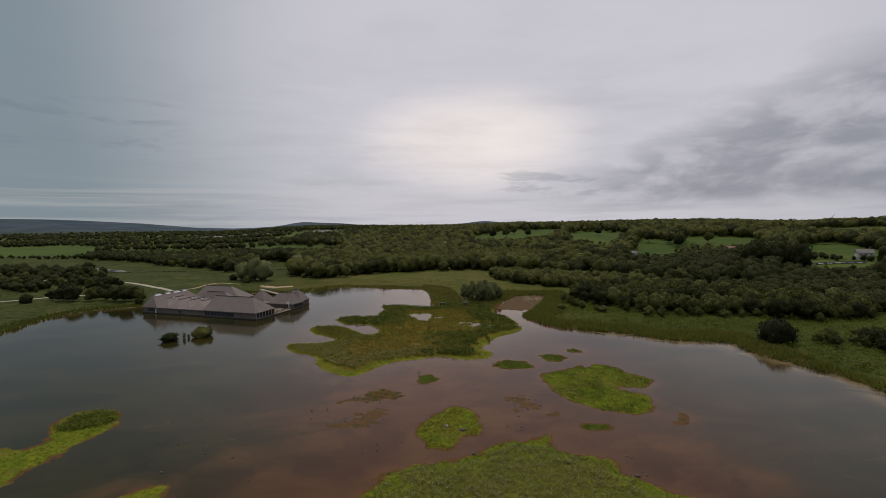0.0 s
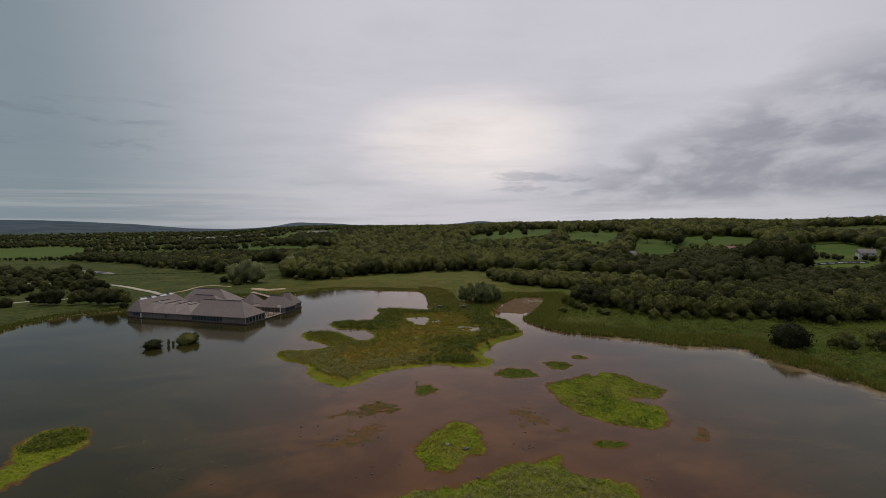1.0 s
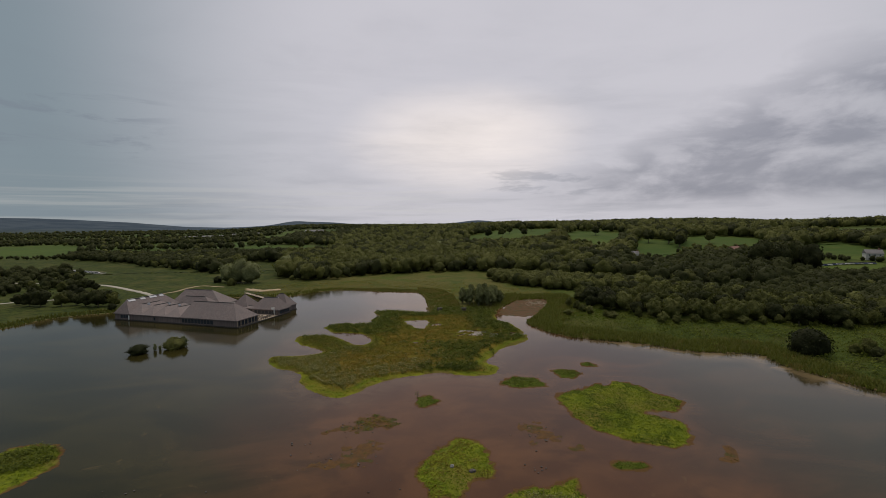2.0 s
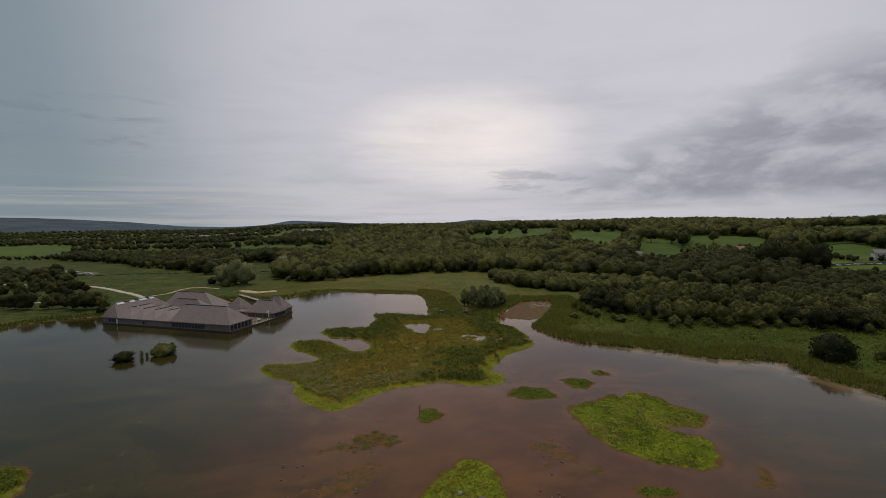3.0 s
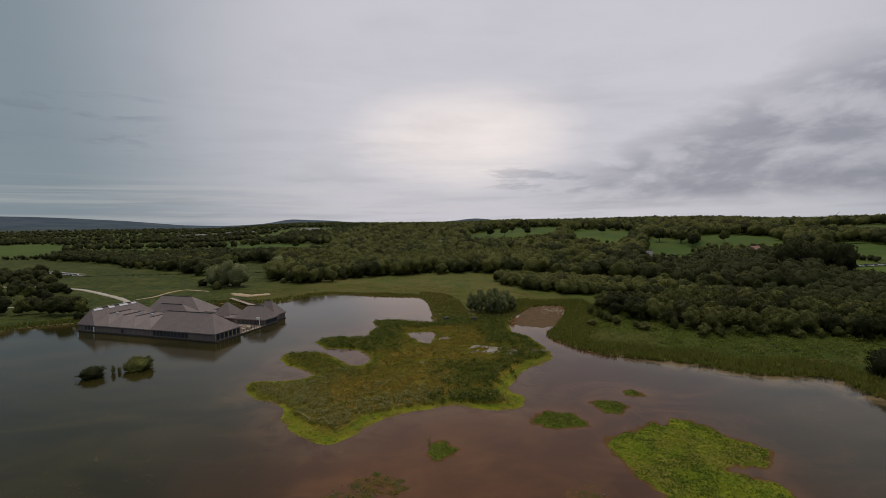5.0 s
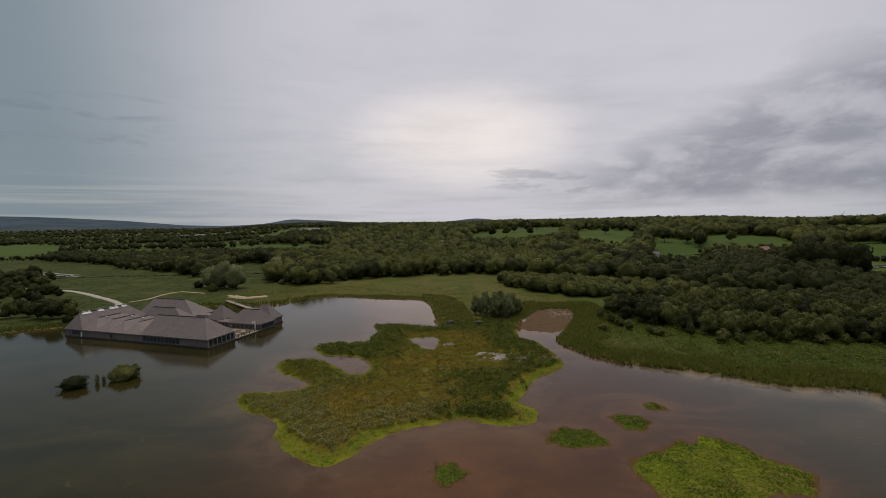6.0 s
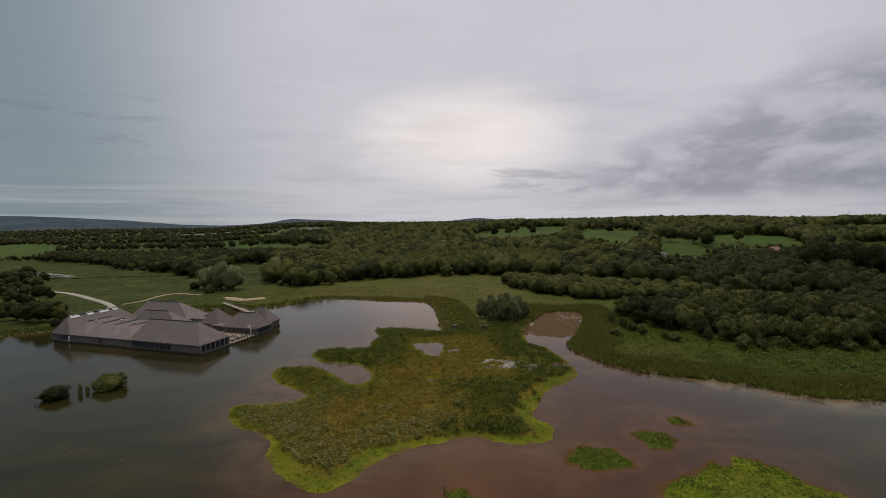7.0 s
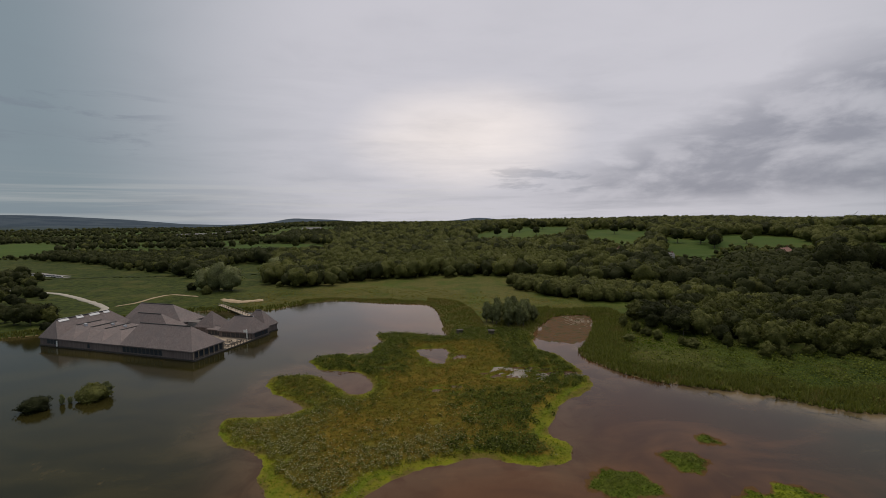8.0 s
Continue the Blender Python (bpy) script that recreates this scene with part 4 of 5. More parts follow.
tufts("bank_herbs", [(p[a], mh[a] * 0.7, 0.24, 4, "rank", 0), (p[b], mh[b] * 0.5, 0.26, 4, "meadow", 0), (p[c], mh[c] * 1.4, 0.34, 6, "rank", 0), (p[lush], mh[lush] * 0.4, 0.3, 4, "lawn", 0)], "rank herbs and grass along the bank", "herbs")


# ---- trees ----
def crown(seed, lobes, leaves, leaf_size, wide=0.36, low=0.18, core=12, spire=0.0, full=0.4):
    """A crown one metre high: lobes of leaf clumps round dark hearts, with gaps between."""
    r = np.random.default_rng(seed)
    vs, qs, base = [], [], 0

    def add(v, q):
        nonlocal base
        vs.append(v), qs.append(q + base)
        base += len(v)

    mid = (low + 1) / 2
    tall = (1 - low) / 2
    centres, radii = [], []
    for k in range(lobes):
        a = k * 2.4 + r.uniform(-0.4, 0.4)
        up_k = 1 - (1.45 + 0.5 * full) * (k + 0.5) / lobes
        ring = math.sqrt(max(0, 1 - up_k * up_k)) * (1 - 0.5 * spire * max(0, up_k))
        c = np.array([math.cos(a) * ring * wide * 0.62, math.sin(a) * ring * wide * 0.62, mid + up_k * tall * (0.64 + 0.12 * full)]) + r.normal(0, 0.03, 3)
        rad = wide * r.uniform(0.44, 0.60)
        centres.append(c), radii.append(rad)
        n = max(3, int(leaves / lobes))
        d = r.normal(0, 1, (n, 3))
        d[:, 2] = np.abs(d[:, 2]) * 0.9 - 0.3
        d /= np.linalg.norm(d, axis=1)[:, None]
        add(*leaf_quads(c + d * rad * r.uniform(0.8, 1.12, (n, 1)) * [1, 1, 0.9], d, leaf_size, r))
    if core:
        add(*heart(np.array(centres), np.array(radii), np.array([0, 0, mid]), wide * 0.5, core))
    return np.concatenate(vs), np.concatenate(qs)


def heart(centres, radii, mid, least, around):
    """The closed leafy body of a crown: the outline of all its lobes together."""
    rings = max(4, around // 2)
    a = np.arange(around) * 2 * math.pi / around
    e = np.linspace(-1.35, 1.48, rings + 1)
    d = np.stack([np.cos(e)[:, None] * np.cos(a), np.cos(e)[:, None] * np.sin(a), np.sin(e)[:, None] * np.ones(around)], -1).reshape(-1, 3)
    b = d @ (centres - mid).T
    disc = b * b - (np.linalg.norm(centres - mid, axis=1) ** 2 - radii ** 2)[None]
    reach = np.where(disc > 0, b + np.sqrt(np.maximum(disc, 0)), 0).max(1)
    rough = np.random.default_rng(around).uniform(0.74, 0.96, len(d))
    v = mid + d * (np.maximum(reach, least) * rough)[:, None]
    q = [[i * around + j, i * around + (j + 1) % around, (i + 1) * around + (j + 1) % around, (i + 1) * around + j] for i in range(rings) for j in range(around)]
    return v, np.array(q)


def trunk_mesh(seed):
    """Tapered trunk with four limbs, one metre high with its crown."""
    r = random.Random(seed)
    bm = rod((0, 0, -0.03), (0.01, 0.0, 0.45), 0.028, 0.016, 7)
    for k in range(4):
        a = k * 1.6 + r.uniform(-0.4, 0.4)
        z = r.uniform(0.18, 0.4)
        rod((0, 0, z), (math.cos(a) * 0.2, math.sin(a) * 0.2, z + r.uniform(0.18, 0.3)), 0.013, 0.004, 5, bm)
    return bm


def tree_model(name, seed, lobes, leaves, size, mat, label, category, wide=0.36, low=0.16, spire=0.0, full=0.4):
    root = thing(name, pose(0, 0, -60), label=label, category=category)
    part("trunk", trunk_mesh(seed), M["bark"], root)
    v, q = crown(seed, lobes, leaves, size, wide, low, 16, spire, full)
    mesh_object("crown", v, q, [M[mat]], parent=root, smooth=True)
    return root


MODELS = []


def spot(x, y, size, turn=0.0, sink=0.1):
    z = float(elevation(np.array([x]), np.array([y]))[0]) - sink
    return Matrix.LocRotScale((x, y, z), Euler((0, 0, turn)), (size[0], size[0], size[1]) if isinstance(size, tuple) else (size,) * 3)


def plant(model, x, y, size, group=""):
    m = spot(x, y, size, rng.uniform(0, 6.28))
    t = copy_thing(model, Matrix())
    t.matrix_basis = m
    if group:
        t["group"] = group
    return t


oak = [tree_model("tree", 10 + k, 9, 520, 0.05, mt, "broad green deciduous tree in full leaf in the wood", "tree", 0.40, 0.14) for k, mt in enumerate(("leaf_mid", "leaf_dark", "leaf_mid"))]
scrub = [tree_model("tree", 20 + k, 8, 500, 0.053, mt, "young bushy tree in full leaf at the wood's edge", "tree", 0.46, 0.04, 0.0, 0.9) for k, mt in enumerate(("leaf_mid", "leaf_olive", "leaf_dark"))]
willow = [tree_model("willow", 30 + k, 12, 900, 0.04, "leaf_silver", "silvery green willow with a rounded crown", "tree", 0.44, 0.02, 0.0, 1.0) for k in range(2)]
sallow = [tree_model("willow", 40 + k, 9, 640, 0.042, "leaf_silver", "upright young willow on the marsh", "tree", 0.32, 0.02, 0.5, 1.0) for k in range(2)]
bush = [tree_model("bush", 50 + k, 12, 850, 0.055, mt, "dense round green bush", "bush", 0.60, -0.15, 0.0, 0.9) for k, mt in enumerate(("leaf_dark", "leaf_mid"))]

WOOD_EDGE = [(-1500, 760), (-563, 640), (-508, 613), (-409, 586), (-290, 516), (-254, 470), (-210, 440), (-154, 400), (-138, 402), (-107, 354), (-65, 341), (-42, 361), (-13, 369), (19, 377), (45, 374), (66, 368), (95, 345), (133, 316), (152, 280), (172, 265), (205, 248), (260, 238), (340, 226), (900, 100)]
BANK_WOOD = [(80, 226), (86, 210), (94, 199), (104, 188), (126, 181), (140, 176), (158, 167), (220, 160), (430, 130), (440, 250), (260, 240), (205, 242), (170, 252), (130, 252), (104, 246), (90, 238)]
MARSH_WOOD = [(57, 322), (62, 301), (72, 287), (91, 270), (112, 264), (140, 262), (156, 264), (140, 276), (124, 300), (90, 326), (64, 344)]
PLANTATION = [(-62, 414), (70, 412), (112, 396), (122, 430), (60, 470), (-70, 470)]
GLADE = [(-165, 494), (-137, 490), (-104, 388), (-94, 345), (-140, 345), (-152, 400)]
BANK_SCRUB = [(130, 136), (138, 122), (150, 104), (220, 80), (236, 118), (160, 140)]
BANK_FRONT = [(78, 226), (74, 208), (84, 194), (106, 181), (132, 175), (158, 164)]
WEST_WOOD = [(-320, 255), (-254, 286), (-245, 297), (-220, 330), (-240, 362), (-262, 402), (-330, 424), (-470, 410), (-480, 290)]


def zone(x, y, corners):
    return inside_distance(x, y, rounded(corners, 3))


def wooded(x, y):
    edge = np.interp(x, [p[0] for p in WOOD_EDGE], [p[1] for p in WOOD_EDGE])
    hit = (y > edge + 4 * wobble(x, y, 30, 6.0)) & ~in_fields(x, y) & (zone(x, y, GLADE) < 0)
    hit |= zone(x, y, MARSH_WOOD) > 0
    hit |= zone(x, y, BANK_WOOD) > 0
    hit |= zone(x, y, BANK_SCRUB) > 0
    hit |= (zone(x, y, WEST_WOOD) > 0) & (wobble(x, y, 26, 4.0) > -0.45)
    hit &= (line_distance(x, y, PATHWAY) > 4) & (np.hypot((x - 79) / 9, (y - 207) / 18) > 1) & (-inside_distance(x, y, LAKE) > 7)
    hit &= line_distance(x, y, [(-230, 262), (-209, 274), (-186, 282)]) > 3
    hit &= ~((np.abs(x - 276) < 9) & (np.abs(y - 384) < 9)) & ~((np.abs(x + 270) < 45) & (np.abs(y - 436) < 22))
    return hit


def low_by_fields(x, y):
    """Hedges and young trees stand below the fields, full-grown ones farther off."""
    r = np.hypot(x, y - 40)
    size = np.ones(np.shape(x))
    for reach, s in ((110, 0.75), (75, 0.55), (40, 0.35)):
        k = 1 + reach / r
        size = np.where(in_fields(x * k, 40 + (y - 40) * k), s, size)
    return np.where(on_plain(x, y) | (y > 1250), 1.0, size)


def jittered(x0, x1, y0, y1, step):
    gx, gy = np.meshgrid(np.arange(x0, x1, step), np.arange(y0, y1, step))
    return gx.ravel() + rng.uniform(-0.45, 0.45, gx.size) * step, gy.ravel() + rng.uniform(-0.45, 0.45, gx.size) * step


def woodland(x, y, tall, kinds, slots, name, label):
    """Joined far trees. kinds: unit crowns; slots: material name per tree."""
    names = sorted(set(slots))
    z = elevation(x, y) - 0.3
    vs, qs, ms, ts, base = [], [], [], [], 0
    which = rng.integers(0, len(kinds), len(x))
    slots = np.array([names.index(s) for s in slots])
    for k, (cv, cq) in enumerate(kinds):
        i = np.nonzero(which == k)[0]
        if not len(i):
            continue
        a = rng.uniform(0, 6.28, len(i))
        c, s = np.cos(a)[:, None], np.sin(a)[:, None]
        wide = (tall[i] * rng.uniform(0.85, 1.2, len(i)))[:, None]
        vx = (cv[None, :, 0] * c - cv[None, :, 1] * s) * wide + x[i][:, None]
        vy = (cv[None, :, 0] * s + cv[None, :, 1] * c) * wide + y[i][:, None]
        vz = cv[None, :, 2] * tall[i][:, None] + z[i][:, None]
        n = len(cv)
        vs.append(np.stack([vx, vy, vz], -1).reshape(-1, 3))
        qs.append((cq[None] + (np.arange(len(i)) * n)[:, None, None] + base).reshape(-1, 4))
        ms.append(np.repeat(slots[i], len(cq)))
        ts.append(np.repeat(rng.beta(1.3, 1.3, len(i)), len(cq)))
        base += len(i) * n
    ob = mesh_object(name, np.concatenate(vs), np.concatenate(qs), [M[k] for k in names], np.concatenate(ms), smooth=True)
    tint = ob.data.attributes.new("tint", "FLOAT", "FACE")
    tint.data.foreach_set("value", np.concatenate(ts).astype(np.float32))
    return tagged(ob, label, "woodland", kind="stuff")


def leaf_choice(n, x, y):
    # More dark foliage towards both flanks stands in for lens vignetting
    f = wobble(x, y, 40, 3.3) * 0.6 + rng.normal(0, 0.42, n) - 1.3 * smooth(95, 200, x) * smooth(420, 360, y) - 0.8 * smooth(-130, -150, x)
    return np.where(f < -0.25, "leaf_dark", np.where(f < 0.35, "leaf_mid", np.where((f < 1.15) | (y < 300), "leaf_olive", np.where(rng.uniform(0, 1, n) < 0.12, "leaf_copper", "leaf_silver"))))


# the nearest wood, tree by tree
x, y = jittered(60, 340, 95, 300, 5.4)
ok = wooded(x, y) & (np.abs(x) < 1.2 * (y + 20)) & ~((x > 260) & (y > 265))
x, y = x[ok], y[ok]
near_first = np.argsort(np.hypot(x - 60, y - 130))
single, joined = near_first[:240], near_first[240:]
for i in single:
    kind = scrub if rng.uniform() < 0.65 else oak
    plant(kind[rng.integers(0, 3)], x[i], y[i], rng.uniform(4.8, 9.0) * (0.7 if inside_distance(x[i:i + 1], y[i:i + 1], rounded(BANK_SCRUB, 3))[0] > 0 else 1.0), "trees of the bank wood")
MIDDLE = [crown(60 + k, 8, 150, 0.058, 0.48, 0.0, 14, 0.0, 0.7) for k in range(5)]
woodland(x[joined], y[joined], rng.uniform(5.5, 9.0, len(joined)), MIDDLE, leaf_choice(len(joined), x[joined], y[joined]), "woodland", "dense green wood behind the right bank")
# the low wood on the marsh and the young plantation
x, y = jittered(50, 165, 255, 350, 5.2)
ok = zone(x, y, MARSH_WOOD) > 0
x, y = x[ok], y[ok]
woodland(x, y, rng.uniform(5.5, 8.5, len(x)), MIDDLE, np.where(rng.uniform(0, 1, len(x)) < 0.5, "leaf_mid", "leaf_olive"), "woodland", "low olive-green scrub wood on the marsh")
x, y = jittered(-75, 125, 390, 475, 5.4)
ok = (zone(x, y, PLANTATION) > 0) & wooded(x, y)
x, y = x[ok], y[ok]
YOUNG = [crown(100 + k, 6, 60, 0.085, 0.44, 0.0, 10, 0.4, 0.7) for k in range(3)]
woodland(x, y, rng.uniform(9.5, 11.5, len(x)), YOUNG, np.where(rng.uniform(0, 1, len(x)) < 0.8, "leaf_olive", "leaf_mid"), "woodland", "even light green plantation of young trees")
# the belt of taller trees behind the marsh
x, y = jittered(-640, 440, 190, 640, 8.6)
ok = wooded(x, y) & (zone(x, y, MARSH_WOOD) < 0) & (zone(x, y, PLANTATION) < 0) & (zone(x, y, BANK_WOOD) < 0) & (zone(x, y, BANK_SCRUB) < 0) & (np.abs(x) < 1.15 * y + 30)
x, y = x[ok], y[ok]
tall = rng.uniform(9.0, 14.0, len(x)) + 1.8 * wobble(x, y, 45, 1.0)
tall = tall * (1 - 0.35 * smooth(-120, -170, x) * smooth(420, 380, y)) * (1 - 0.22 * smooth(-160, -230, x)) * low_by_fields(x, y)
woodland(x, y, tall, MIDDLE, leaf_choice(len(x), x, y), "woodland", "belt of green deciduous trees behind the marsh")
LOW = [crown(90 + k, 4, 24, 0.13, 0.58, -0.1, 10, 0.0, 0.8) for k in range(3)]
x, y = jittered(-300, 330, 160, 470, 12.0)
ok = wooded(x, y) & (np.abs(x) < 1.15 * y + 30) & ((x < 60) | (y > 250) | (x > 200)) & (zone(x, y, PLANTATION) < 0)
x, y = x[ok], y[ok]
woodland(x, y, rng.uniform(3.0, 5.5, len(x)), LOW, leaf_choice(len(x), x, y), "undergrowth", "green undergrowth between the trees")
FAR = [crown(70 + k, 6, 44, 0.085, 0.52, 0.0, 10, 0.0, 0.7) for k in range(5)]
x, y = jittered(-1300, 1200, 600, 1250, 12.0)
ok = wooded(x, y) & (y > 640) & (np.abs(x) < 1.05 * y + 80)
ok &= ~on_plain(x, y) | hedgerow(x, y)
x, y = x[ok], y[ok]
tall = (rng.uniform(9, 15, len(x)) + 2.0 * wobble(x, y, 90, 7.0)) * low_by_fields(x, y)
woodland(x, y, tall * np.where(on_plain(x, y), 0.75, 1.0), FAR, leaf_choice(len(x), x, y), "woodland", "far green woods and hedgerows on the slopes")
HORIZON = [crown(80 + k, 4, 8, 0.15, 0.55, -0.05, 8) for k in range(3)]
x, y = jittered(-3300, 2600, 1250, 3600, 26)
r = np.hypot(x, y)
ok = (r < 2850) & (np.abs(x) < 1.05 * y + 80) & np.where(on_plain(x, y), hedgerow(x, y), wobble(x, y, 330, 2.0) + 0.5 * wobble(x, y, 120, 6.0) > -0.65) & ~in_fields(x, y)
x, y = x[ok], y[ok]
woodland(x, y, rng.uniform(8, 14, len(x)) + 2.5 * wobble(x, y, 140, 4.0), HORIZON, leaf_choice(len(x), x, y), "woodland", "distant woods along the skyline")

# trees standing apart
for px, py, s in ((112, 668, 13), (131, 660, 14), (150, 700, 12), (168, 690, 14), (160, 648, 11), (196, 744, 13), (247, 610, 13), (262, 500, 15), (312, 470, 12), (268, 452, 13), (276, 464, 15), (284, 476, 14), (292, 488, 15), (273, 480, 13), (301, 503, 14), (281, 492, 12), (-228, 728, 13), (-160, 700, 12)):
    tagged(plant(oak[int(px) % 3], px, py, s), "round-crowned tree standing alone in a pasture", "tree", "field trees")
for px, py, s in ((-126, 340, 13.5), (-117, 338, 16.5), (-109, 336, 15.0)):
    plant(willow[int(s) % 2], px, py, s, "silver willows behind the lake")
plant(bush[1], -119, 326, 4.5)
plant(bush[0], -134, 341, 4.5)
for px, py, s in ((27, 238, 6.2), (30, 233, 6.5), (34, 230, 6.0), (38, 231, 6.8), (41, 236, 7.2), (36, 238, 7.4), (32, 241, 7.0), (44, 241, 6.6), (39, 244, 7.0), (34.5, 235, 6.9), (29, 236, 5.6), (40.5, 232, 6.0), (36, 233, 5.4), (43, 238, 6.4), (46, 237, 5.2)):
    plant(sallow[int(s * 10) % 2], px, py, (s * 1.1, s * 1.35), "willows on the marsh")
plant(bush[0], 121, 138.5, (9.0, 8.0))
for i in range(18):
    t = i / 17 * 5
    k = min(4, int(t))
    (ax, ay), (bx, by) = BANK_FRONT[k], BANK_FRONT[k + 1]
    plant(scrub[i % 2], ax + (bx - ax) * (t - k) + rng.normal(0, 2.2), ay + (by - ay) * (t - k) + rng.normal(0, 2.2), (rng.uniform(3.0, 5.5), rng.uniform(2.4, 5.0)), "bushes in front of the bank wood")
for i in range(11):
    tree = plant(scrub[2], 242 + 2.1 * i + rng.normal(0, 2), 312 - 1.2 * i + rng.normal(0, 5), (rng.uniform(12, 15), rng.uniform(17, 23)))
    tagged(tree, "tall dark green tree standing over the wood", "tree", "tall dark trees by the field")
for px, py, s, kind in ((-88.6, 165, (5.2, 3.2), bush[0]), (-79.6, 171, (6.2, 3.5), bush[1]), (-77.4, 172.6, (3.8, 3.9), sallow[0]), (-84.6, 168, (1.9, 2.7), sallow[1]), (-83.3, 168.6, (1.5, 1.9), sallow[0])):
    b = copy_thing(kind, Matrix())
    b.matrix_basis = Matrix.LocRotScale((px, py, -0.35), Euler((0, 0, px)), (s[0], s[0], s[1]))
    tagged(b, "dark green bush standing in the lake water", "bush", "bushes standing in the water")
for px, py, s in ((-152, 256, 7), (-158, 254, 9), (-165, 255, 7.5), (-172, 259, 6), (-178, 257, 7), (-188, 257, 9), (-195, 259, 7.5), (-160, 266, 6.5), (-168, 268, 7), (-176, 272, 6), (-203, 262, 6), (-199, 316, 4.5), (-206, 322, 6), (-215, 328, 6.5), (-210, 254, 5), (-222, 240, 6), (-232, 236, 7), (-184, 270, 6.5), (-194, 294, 5), (-202, 300, 6), (-212, 306, 7), (-224, 300, 7), (-216, 288, 6), (-146, 246, 3.5), (-236, 262, 7), (-226, 252, 6)):
    plant((scrub[2], bush[0], scrub[0])[int(s * 2) % 3], px, py, s, "bushes on the west shore")
for model in oak + scrub + willow + sallow + bush:
    for o in (model, *model.children_recursive):
        bpy.data.objects.remove(o)


# ---- paths ----
def ribbon(name, line, width, mat, label, lift=0.10):
    pts = np.array(line, float)
    dense = np.concatenate([np.linspace(a, b, 12, endpoint=False) for a, b in zip(pts, pts[1:])] + [pts[-1:]])
    for _ in range(8):
        dense[1:-1] = (dense[:-2] + 2 * dense[1:-1] + dense[2:]) / 4
    t = np.gradient(dense, axis=0)
    t /= np.linalg.norm(t, axis=1)[:, None]
    side = np.stack([-t[:, 1], t[:, 0]], 1)
    rows = []
    for k in (-0.5, 0.0, 0.5):
        p = dense + side * width * k * (1 + 0.15 * wobble(dense[:, :1], dense[:, 1:], 9, k))
        rows.append(np.column_stack([p, elevation(p[:, 0], p[:, 1]) + lift]))
    v = np.stack(rows, 1).reshape(-1, 3)
    low = v.copy()
    low[:, 2] -= lift + 0.25
    n = len(dense)
    q = [[3 * i + k, 3 * i + k + 1, 3 * i + k + 4, 3 * i + k + 3] for i in range(n - 1) for k in (0, 1)]
    m = len(v)
    q += [[3 * i, 3 * i + 3, m + 3 * i + 3, m + 3 * i] for i in range(n - 1)] + [[3 * i + 5, 3 * i + 2, m + 3 * i + 2, m + 3 * i + 5] for i in range(n - 1)]
    ob = mesh_object(name, np.concatenate([v, low]), q, [M[mat]])
    return tagged(ob, label, "path", kind="structure")


ribbon("pavement_track", PATHWAY, 3.3, "gravel", "pale gravel track leading to the floating buildings")
ribbon("pavement_footpath", FOOTPATH[:5], 1.8, "sandy", "sandy footpath winding through the meadow")
ribbon("pavement_footpath", FOOTPATH[5:], 2.4, "sandy", "sandy footpath leading to the landing")
ribbon("pavement_landing", [(-100, 304), (-90, 297), (-80, 301)], 6.0, "sandy", "bare sandy ground by the landing")
ribbon("pavement_lane", [(-250, 256), (-230, 262), (-209, 274), (-186, 282)], 3.0, "gravel", "pale gravel lane among the bushes")
ribbon("pavement_car_park", [(-330, 462), (-300, 446), (-262, 424)], 12, "tarmac", "grey car park beyond the meadow")


# ---- the floating visitor centre ----
# plan axes: u along the front of the pontoon, v away from the water's near side
SITE = Matrix.LocRotScale((-131.8, 223.4, 0), Euler((0, 0, math.atan2(-0.371, 0.929))), None)


def hip_roof(u0, u1, v0, v1, ze, ridge, zr, hang=0.6, thick=0.3):
    """A hipped roof of real thickness; ridge: the two ends (u, v)."""
    bm = bmesh.new()
    e = [(u0 - hang, v0 - hang), (u1 + hang, v0 - hang), (u1 + hang, v1 + hang), (u0 - hang, v1 + hang)]
    top = [bm.verts.new((*p, ze)) for p in e]
    low = [bm.verts.new((*p, ze - thick)) for p in e]
    a, b = [bm.verts.new((*p, zr)) for p in ridge]
    if abs(ridge[0][0] - ridge[1][0]) >= abs(ridge[0][1] - ridge[1][1]):
        faces = [(top[0], top[1], b, a), (top[1], top[2], b), (top[2], top[3], a, b), (top[3], top[0], a)]
    else:
        faces = [(top[0], top[1], a), (top[1], top[2], b, a), (top[2], top[3], b), (top[3], top[0], a, b)]
    for f in faces:
        bm.faces.new(f)
    for i in range(4):
        j = (i + 1) % 4
        bm.faces.new((top[j], top[i], low[i], low[j]))
    bm.faces.new(low)
    bmesh.ops.recalc_face_normals(bm, faces=bm.faces)
    return bm


